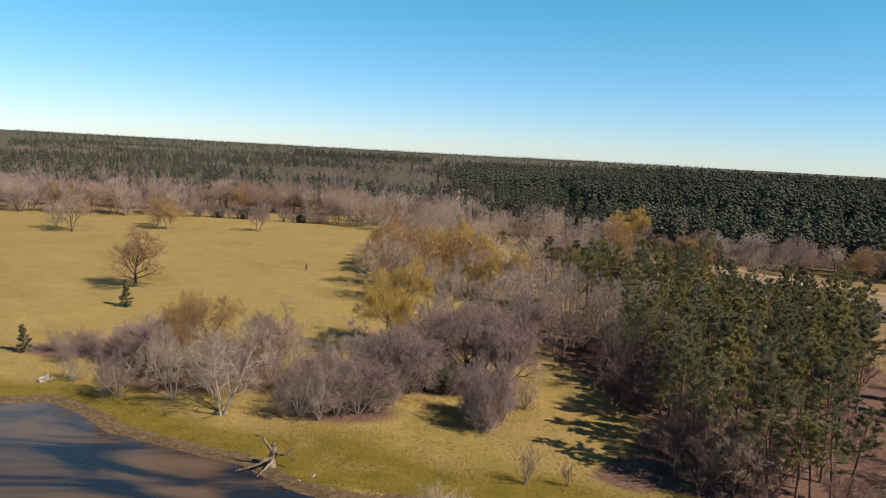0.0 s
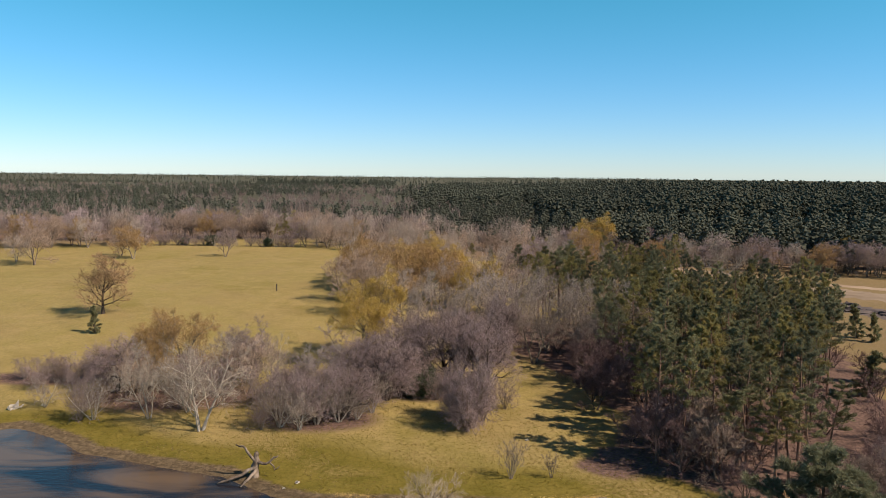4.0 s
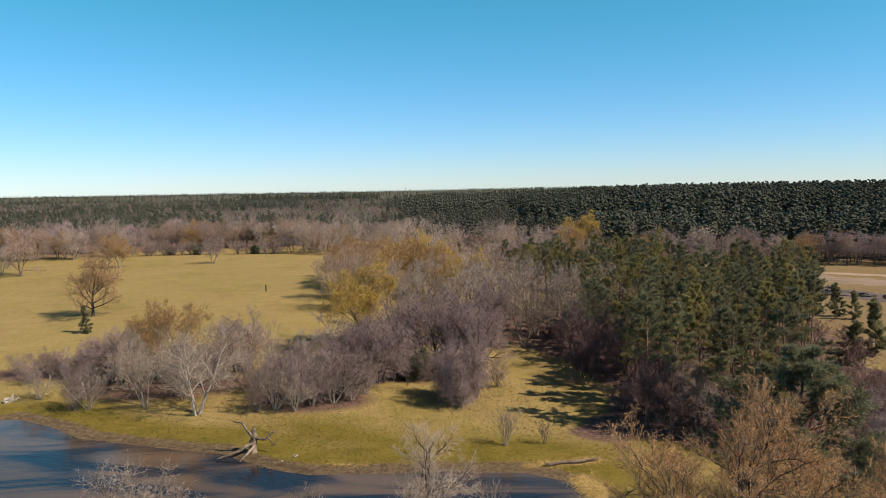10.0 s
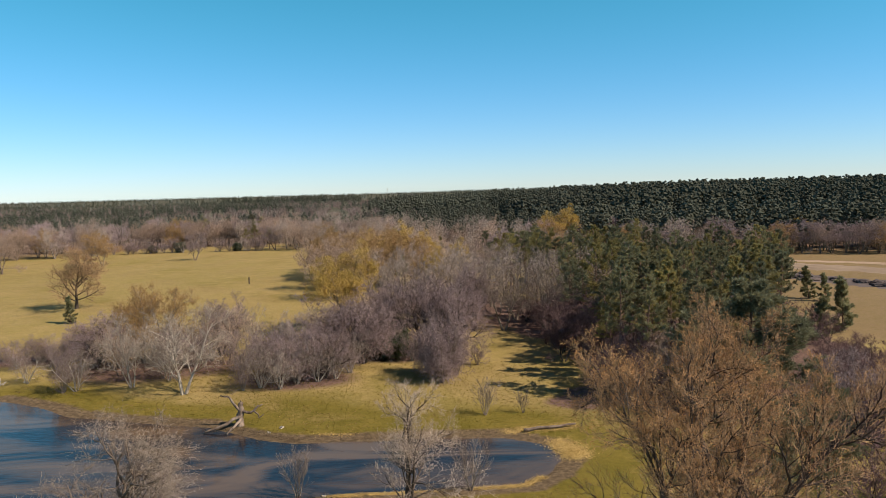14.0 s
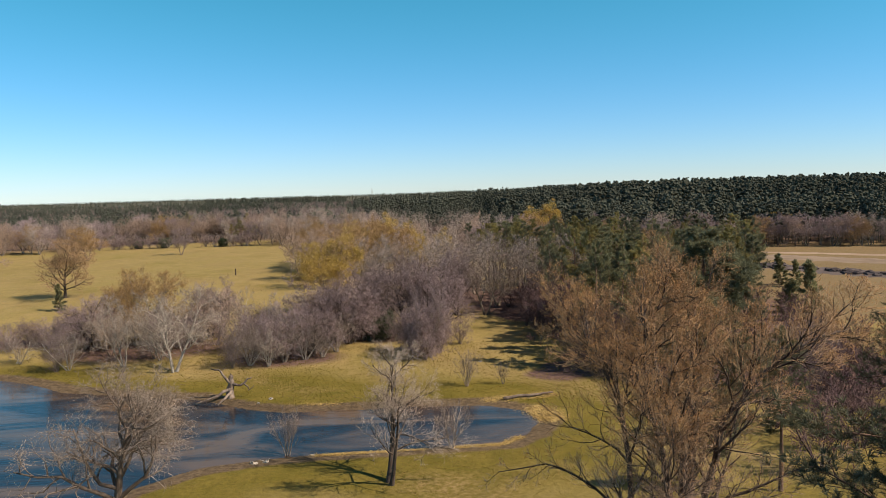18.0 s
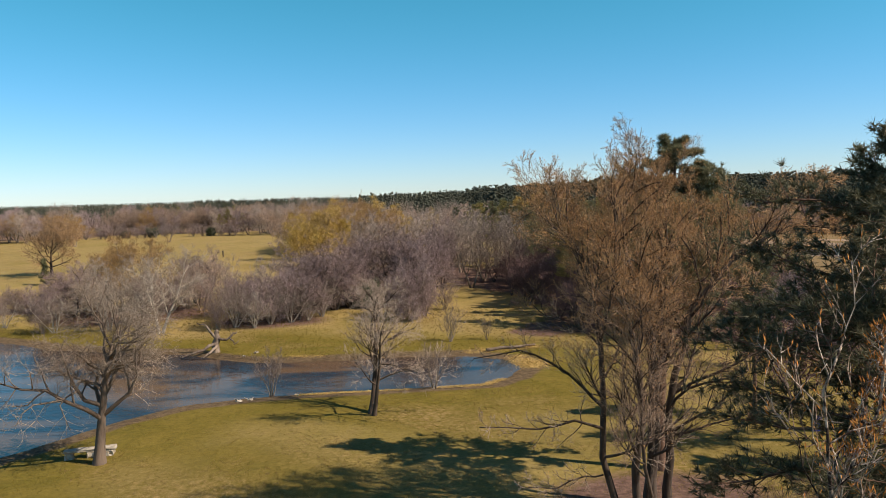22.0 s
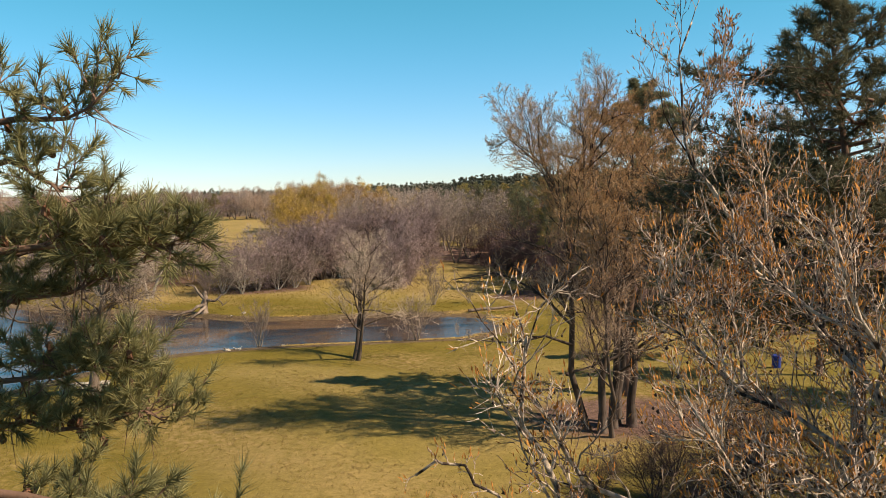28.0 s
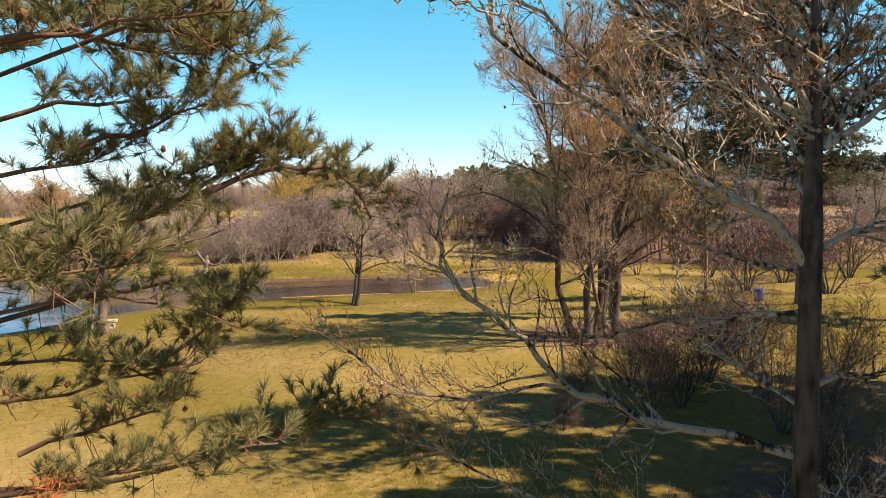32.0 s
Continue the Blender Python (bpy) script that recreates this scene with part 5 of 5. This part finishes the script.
near_bough(0.03, 15, -0.1, (2.06, 6.09), (3.1, 6.17), (3.86, 6.34), (4.5, 6.47))
near_bough(0.025, 14, 0.1, (3.77, 8.27), (4.34, 8.44), (4.9, 8.62), (5.37, 8.7))
near_bough(0.036, 15, -1.5, (3.09, 5.66), (3.66, 5.76), (4.29, 5.85), (5.03, 5.97), (5.47, 6))
near_bough(0.036, 30, -3, (2.6, 7.5), (3.4, 7.66), (4.1, 7.7), (4.75, 7.75))
near_bough(0.034, 24, -0.1, (2.6, 10.9), (3.4, 11.1), (4, 11.2), (4.3, 11.35))
near_bough(0.032, 18, 0, (2.9, 11.3), (3.6, 11.5), (4.05, 11.52))
near_bough(0.028, 14, -2.5, (3.85, 9.31), (4.24, 9.36), (4.63, 9.44), (5.14, 9.47), (5.58, 9.5))
near_bough(0.03, 10, 0.5, (4.9, 5.4), (5.2, 5.52), (5.71, 5.63), (6.17, 5.57), (6.74, 5.31))
near_pine = p.done("pine_tree", "loblolly pine with long green needles and brown cones", needle_near)
dead_needle = mat("dead_needle", (0.3, 0.1, 0.035), (0.46, 0.19, 0.075), 0.8, 3, vary=0.35, through_light=0.2)
dead = [tuft(p.rnd, Vector((x + p.r.gauss(0, 0.13), y + p.r.gauss(0, 0.1), z + p.r.gauss(0, 0.05))), Vector((p.r.gauss(0, 1), p.r.gauss(0, 1), p.r.gauss(-0.2, 0.6))).normalized(), 16, 0.15, 0.0042, 0.6)
        for x, y, z in ((3.4, -1.5, 5.7), (3.7, -1.5, 5.76), (5.15, 0.5, 5.55)) for k in range(11)]
part("dead_foliage", tri_mesh("dead_foliage", np.concatenate(dead), dead_needle), near_pine, "rusty dead needles", kind="stuff")
put(near_pine, PX, PY, z=0)

# brush at the foot of the hardwood, and out-of-view pines added to shade it
scrub = bare_tree("bare_bush", 95, 5.0, 0.05, bark_dark, twig_red, "leafless reddish brush in deep shade under the big hardwood", stems=9, lean=0.5, clear=0.08, limb0=0.6, counts=(9, 8, 6), twig_r=0.007, tube_to=1, category="bush")
put(scrub, 11.2, -32.0, 0, 0.6)
for x, y, a, s in ((12.6, -31, 130, 0.75), (14.5, -34, 280, 0.8), (14.5, -28.5, 20, 0.8), (12.0, -27.6, 120, 0.55), (16.5, -27.4, 250, 0.85), (16.8, -32.4, 15, 0.9), (13.5, -25.5, 160, 0.6), (17, -24.5, 290, 0.8), (13.6, -37.8, 30, 0.7), (9.5, -29.5, 99, 0.35), (10.5, -26.5, 9, 0.4), (8.2, -33, 70, 0.3)):
    again(scrub, x, y, a, s, group="brush under the hardwood")
shade_pine = pine_tree("pine_tree", 6, 17, 0.27, "dense loblolly pine added out of view to shade the lawn", crown=0.85, reach=0.27, limbs=60, subs=9, needles=14, length=0.5, width=0.035, tufts=4, top_round=0.4, fan=0.8)
put(shade_pine, 20.5, -38.5, 0, 0.9)
for x, y, a, s in ((20.5, -34.5, 150, 0.85), (24.5, -37, 260, 1.0), (19.5, -42.5, 310, 0.9), (24.5, -32.5, 20, 0.9), (23, -42, 200, 1.0), (15.2, -51.2, 120, 1.1), (18.6, -52.4, 0, 1.15), (28, -38, 45, 1.0), (22, -47, 99, 1.0), (18.5, -46.8, 33, 0.75)):
    again(shade_pine, x, y, a, s, group="pines beside the lawn")
# unseen pines added behind the camera to hold back sky light
for x, y, a, s in ((12, -67, 10, 1.0), (4, -72, 70, 1.1), (-4, -69, 130, 1.0), (-11, -64, 190, 1.0), (19, -62, 250, 1.0), (-13, -55, 310, 0.9), (27, -58, 40, 1.1), (-9, -75, 100, 1.1), (11, -77, 160, 1.1), (-19, -68, 220, 1.1), (-20, -58, 280, 1.0)):
    again(shade_pine, x, y, a, s, group="pines beside the lawn")

# ---- things of the shore and the lawn ----
g = Grower(401, counts=(3, 3, 2), wobble=0.3, up=0.0, angle=60, ratio=0.5, twig_r=0.02, tube_to=2)
for pts, r0, r1 in (
    (((0, 0, -0.3), (-0.08, 0.1, 0.5), (0.05, 0.15, 1.0), (0.0, 0.2, 1.4), (0.12, 0.25, 1.7)), 0.36, 0.17),
    (((0, 0.1, 1.1), (-0.45, 0.0, 1.7), (-0.7, -0.1, 2.2), (-1.0, 0, 2.35), (-1.5, 0.1, 2.4)), 0.13, 0.04),
    (((0.1, 0, 0.7), (-0.5, -0.4, 0.6), (-1.2, -0.8, 0.25), (-1.9, -1.1, 0.05), (-2.5, -1.3, -0.1)), 0.16, 0.06),
    (((0.1, -0.1, 0.6), (-0.1, -0.7, 0.35), (-0.4, -1.3, 0.1), (-0.6, -1.8, -0.1)), 0.14, 0.06),
    (((0.1, 0.1, 1.1), (0.6, 0.0, 1.0), (1.1, 0.0, 1.15), (1.4, 0.1, 1.5), (1.7, 0.1, 1.6)), 0.13, 0.05),
    (((1.1, 0.0, 1.15), (1.4, -0.1, 0.9), (1.5, -0.2, 0.6), (1.9, -0.2, 0.9)), 0.07, 0.03),
):
    g.limb(pts, r0, r1, 2, 0.5, 3)
stump = tagged(new("dead_stump"), "weathered dead stump with bleached roots on the waterline", "stump")
part("trunk", mesh("trunk", g.w.v, g.w.f, dead_wood, True), stump)
part("twig_growth", tri_mesh("twig_growth", g.w.twig_tris(), dead_wood), stump, kind="stuff")
put(stump, -16.5, 23.6, 0, 1.2, z=-0.1)


def block(name, size, material, seed, bevel=0.05, rough=0.03):
    """A rough-hewn block with worn edges."""
    r = random.Random(seed)
    bm = bmesh.new()
    bmesh.ops.create_cube(bm, size=1)
    bmesh.ops.subdivide_edges(bm, edges=bm.edges[:], cuts=2, use_grid_fill=True)
    for v in bm.verts:
        v.co = Vector((v.co.x * size[0], v.co.y * size[1], v.co.z * size[2]))
        v.co += Vector((r.gauss(0, rough), r.gauss(0, rough), r.gauss(0, rough)))
    bmesh.ops.bevel(bm, geom=[e for e in bm.edges if e.calc_face_angle(0) > 0.9], offset=bevel, segments=1, affect="EDGES")
    me = bpy.data.meshes.new(name)
    bm.to_mesh(me)
    bm.free()
    me.materials.append(material)
    return me


bench = tagged(new("stone_bench"), "low pale stone slab bench behind the bank tree", "bench")
slab = part("slab", block("slab", (2.9, 0.5, 0.16), stone_pale, 1), bench)
slab.location = (0, 0, 0.48)
for k, x in enumerate((-1.1, 0.05, 1.05)):
    leg = part("leg", block("leg", (0.45, 0.42, 0.5), stone_pale, 2 + k), bench)
    leg.location = (x, 0, 0.2)
put(bench, -16.2, -6.4, 14)
rock_pale = [block("rock", (0.36, 0.28, 0.2), stone_pale, 20 + k, 0.06, 0.06) for k in range(3)]
for k, (x, y, s) in enumerate(((-10.2, 5.2, 1.0), (-9.4, 5.5, 0.8), (-6.1, 6.6, 0.7), (-12.4, 22.3, 0.9), (-13.3, 21.2, 0.6), (8.8, 33.5, 0.8), (-49.3, 40.4, 2.6), (-46.5, 41.5, 0.9))):
    put(tagged(new("rock", rock_pale[k % 3]), "pale weathered rock lying on the bank", "rock", "rocks on the bank"), x, y, 40 * k, s)


def debris(name, line, n, width, size, material, label, seed, lift=0.02):
    """A drift of matted reeds and leaves along a line of places."""
    rnd = np.random.default_rng(seed)
    line = np.array(line, float)
    seg = rnd.integers(0, len(line) - 1, n)
    u = rnd.random((n, 1))
    p = line[seg] * (1 - u) + line[seg + 1] * u + rnd.normal(0, width, (n, 2))
    z = np.maximum(ground_z(p[:, 0], p[:, 1]), -0.3) + lift + rnd.random(n) * 0.05
    c = np.column_stack([p, z])
    a = rnd.normal(0, 1, (n, 3)) * (1, 1, 0.25)
    d = rnd.normal(0, 1, (n, 3)) * (1, 1, 0.35)
    a /= np.linalg.norm(a, axis=1, keepdims=True)
    d /= np.linalg.norm(d, axis=1, keepdims=True)
    s = size * rnd.uniform(0.5, 1.5, (n, 1))
    return tagged(new(name, tri_mesh(name, np.stack([c - a * s, c + d * s * 0.5, c + a * s], 1), material)), label, "reeds", kind="stuff")


reed = mat("reed", (0.45, 0.31, 0.10), (0.62, 0.45, 0.18), 0.9, 2.0, vary=0.3)
wet_leaf = mat("wet_leaf", (0.07, 0.05, 0.03), (0.16, 0.115, 0.065), 0.7, 2.0, vary=0.35)
debris("reed_drift", [(-6, 6.6), (-3.9, 6.5), (-1, 6.8), (2.4, 7.0)], 3800, 0.2, 0.06, reed, "drift of bleached yellow reeds along the waterline", 1)
debris("reed_drift", [(4.8, 7.1), (8.3, 7.4), (10.1, 9.2)], 4200, 0.24, 0.06, reed, "drift of bleached yellow reeds along the waterline", 2)
debris("reed_drift", [(12.4, 16.8), (13.2, 14.2), (13.6, 13.0)], 9000, 0.6, 0.085, reed, "drift of bleached yellow reeds along the waterline", 3)
debris("reed_drift", [(8.1, 19.6), (12.6, 20.0), (14.5, 20.4)], 6500, 0.42, 0.075, reed, "drift of bleached yellow reeds along the waterline", 4)
debris("reed_drift", [(-8.6, 20.2), (-5.5, 20.0)], 400, 0.25, 0.09, reed, "drift of bleached yellow reeds along the waterline", 5)
debris("leaf_drift", [(-36, 28.6), (-26, 26), (-19.6, 24), (-16, 22), (-13, 20.2), (-9.7, 19.0), (-4.5, 19.0), (2, 19.3), (8, 18.9)], 5000, 0.55, 0.07, wet_leaf, "dark wet leaves and mud along the far shore", 6)
g = Grower(402, counts=(2, 3, 2), wobble=0.2, up=0.0, angle=50, ratio=0.3, twig_r=0.015, tube_to=1)
g.limb(((-2.4, 0, 0.1), (-1, 0.1, 0.22), (0.8, -0.05, 0.25), (2.4, 0.2, 0.3)), 0.17, 0.09, 1, 0.4, 4)
log = tagged(new("fallen_log"), "bleached fallen log at the end of the pond", "log")
part("trunk", mesh("trunk", g.w.v, g.w.f, dead_wood, True), log)
part("twig_growth", tri_mesh("twig_growth", g.w.twig_tris(), dead_wood), log, kind="stuff")
put(log, 12.2, 19.6, 8)
bm = bmesh.new()
bmesh.ops.create_cone(bm, cap_ends=True, segments=14, radius1=0.24, radius2=0.29, depth=0.75)
tub = bpy.data.meshes.new("barrel")
bm.to_mesh(tub)
bm.free()
tub.materials.append(mat("blue_plastic", (0.015, 0.03, 0.20), (0.03, 0.06, 0.30), 0.5, 3, vary=0.05))
barrel = tagged(new("blue_barrel"), "small blue plastic barrel in the shade of the pines", "barrel")
body = part("drum", tub, barrel)
body.location = (0, 0, 0.36)
rim = bmesh.new()
bmesh.ops.create_cone(rim, cap_ends=True, segments=14, radius1=0.31, radius2=0.31, depth=0.05)
rim_me = bpy.data.meshes.new("rim")
rim.to_mesh(rim_me)
rim.free()
rim_me.materials.append(tub.materials[0])
part("rim", rim_me, barrel).location = (0, 0, 0.74)
put(barrel, 25.9, -9.3)
post = tagged(new("field_post", block("field_post", (0.22, 0.22, 1.5), bark_dark, 31, 0.02, 0.01)), "short dark wooden post in the open pasture", "post")
put(post, -38.1, 114.3, 0, z=gz(-38.1, 114.3) + 0.7)

# ---- the clearing with its dirt road ----
def laid_z(x, y):
    """Height of the ground's own mesh, between its grid points."""
    i, j = int(np.clip(np.searchsorted(xs, x) - 1, 0, nx - 2)), int(np.clip(np.searchsorted(ys, y) - 1, 0, ny - 2))
    u, v = (x - xs[i]) / (xs[i + 1] - xs[i]), (y - ys[j]) / (ys[j + 1] - ys[j])
    return float((zz[j, i] * (1 - u) + zz[j, i + 1] * u) * (1 - v) + (zz[j + 1, i] * (1 - u) + zz[j + 1, i + 1] * u) * v)


def strip(name, line, widths, material, label, lift, kind="structure", category="road"):
    """A lane laid just above the ground."""
    line = [Vector((*q, 0)) for q in line]
    fine = []
    for i, (a, c) in enumerate(zip(line, line[1:])):
        fine += [(a.lerp(c, k / 12), widths[i] + (widths[i + 1] - widths[i]) * k / 12) for k in range(12)]
    fine.append((line[-1], widths[-1]))
    v, fc = [], []
    for i, (q, w) in enumerate(fine):
        d = (fine[min(i + 1, len(fine) - 1)][0] - fine[max(i - 1, 0)][0]).normalized()
        side = Vector((-d.y, d.x, 0))
        for k in range(5):
            s = q + side * w * (k / 4 - 0.5) * (1 + 0.22 * math.sin(i * 1.9 + k) * (k in (0, 4)))
            v.append((s.x, s.y, laid_z(s.x, s.y) + (lift if 0 < k < 4 else -0.02)))
        if i:
            fc += [((i - 1) * 5 + k, (i - 1) * 5 + k + 1, i * 5 + k + 1, i * 5 + k) for k in range(4)]
    return tagged(new(name, mesh(name, v, fc, material, True)), label, category, kind=kind)


dirt = mat("dirt", (0.2, 0.145, 0.1), (0.33, 0.25, 0.175), 0.95, 0.3, 0.6, 2)
strip("road", [(60, 172), (66, 165), (78, 150), (88, 141), (100, 130), (122, 110)], [8, 12, 15, 15, 14, 14], dirt, "bare tan dirt road along the forest edge", 0.06)
strip("sand_verge", [(54, 187), (70, 177), (81, 163), (92, 154), (110, 142), (134, 122)], [3, 4, 5, 5, 5, 5], sand, "pale sandy verge between road and forest", 0.1, category="verge")
strip("cleared_earth", [(74, 131), (81, 121), (85, 113), (90, 105), (97, 94)], [5, 9, 11, 11, 11], dark_soil, "strip of dark turned earth beside the road", 0.09, category="earth")
put(tagged(new("sand_heap", block("sand_heap", (2.4, 1.8, 1.1), stone_pale, 57, 0.3, 0.25)), "small heap of white sand beside the road", "heap"), 79.2, 155.4, 20)
strip("sand_clearing", [(-36, 520), (-22, 430), (-8, 372)], [26, 26, 14], sand, "bare sandy track climbing through distant woods", 0.12)
heap_r = random.Random(12)
for k in range(34):
    u = k / 33
    x, y = 77 + 18 * u + heap_r.uniform(-3, 3), 127 - 31 * u + heap_r.uniform(-3, 3)
    heap = tagged(new("earth_heap", block("earth_heap", (heap_r.uniform(2, 4), heap_r.uniform(1.2, 2), heap_r.uniform(0.6, 1.2)), dark_soil, 60 + k, 0.12, 0.09)), "heap of dark earth and roots beside the road", "heap", "heaps in the clearing")
    put(heap, x, y, heap_r.uniform(0, 180))

# ---- lattice mast far off ----
w = Wood()
for sx, sy in ((-1, -1), (1, -1), (1, 1), (-1, 1)):
    w.tube([Vector((sx * 2.2, sy * 2.2, 0)), Vector((sx * 0.9, sy * 0.9, 14)), Vector((sx * 0.3, sy * 0.3, 24))], (0.14, 0.12, 0.1), 4)
for z in range(2, 23, 3):
    for sx, sy in ((1, 0), (0, 1)):
        q = 2.3 - z * 0.083
        w.tube([Vector((-q * (sx or 1), -q * (sy or 1), z)), Vector((q * (sx or 1), q * (sy or 1), z + 1.5))], (0.07, 0.07), 3)
mast = tagged(new("lattice_mast"), "thin grey steel lattice mast above the woods", "mast")
part("lattice", mesh("lattice", w.v, w.f, stone_pale), mast)
put(mast, -66, 1000)

# ---- grass ----
def grass(name, n, x0, x1, y0, y1, keep, material, label, seed, tall=0.16, wide=0.014):
    rnd = np.random.default_rng(seed)
    c = np.stack([rnd.uniform(x0, x1, n), rnd.uniform(y0, y1, n)], 1)
    c = c[keep(c[:, 0], c[:, 1])]
    c = np.repeat(c, 4, 0) + rnd.normal(0, 0.05, (len(c) * 4, 2))
    m = len(c)
    base = np.column_stack([c, ground_z(c[:, 0], c[:, 1]) - 0.01])
    w0 = rnd.uniform(0, 6.28, m)
    side = np.column_stack([np.cos(w0), np.sin(w0), 0 * w0]) * wide
    tip = base + np.column_stack([rnd.normal(0, 0.06, (m, 2)), tall * rnd.uniform(0.4, 1.3, m)])
    return tagged(new(name, tri_mesh(name, np.stack([base - side, base + side, tip], 1), material)), label, "grass", kind="stuff")


straw_blade = mat("straw_blade", (0.25, 0.18, 0.075), (0.38, 0.28, 0.13), 0.9, 1.0, vary=0.2, through_light=0.5)
green_blade = mat("green_blade", (0.165, 0.135, 0.025), (0.235, 0.183, 0.042), 0.9, 1.0, vary=0.2, through_light=0.5)
dry_land = lambda x, y: (shore(x, y) > 0.7)
patchy = lambda x, y: (shore(x, y) > 0.9) & (ripple(x, y, 4.2, 0.15) + 0.6 * ripple(x, y, 1.4, 0.5) > 0.1)
grass("straw_grass", 22000, -24, 24, -42, 8, patchy, straw_blade, "bleached winter grass in tufts on the lawn", 21, 0.09)
grass("lawn_grass", 16000, -24, 24, -42, 8, dry_land, green_blade, "short olive-green lawn grass", 22, 0.065)
grass("straw_grass", 6000, -46, 22, 18, 46, patchy, straw_blade, "bleached winter grass in tufts on the far bank", 23, 0.13, 0.024)
grass("bank_grass", 9000, -46, 22, 18, 46, dry_land, green_blade, "rough olive-green grass on the far bank", 24, 0.12, 0.022)
grass("straw_grass", 5000, -90, -14, 46, 120, patchy, straw_blade, "bleached winter grass in the pasture", 25, 0.12, 0.03)
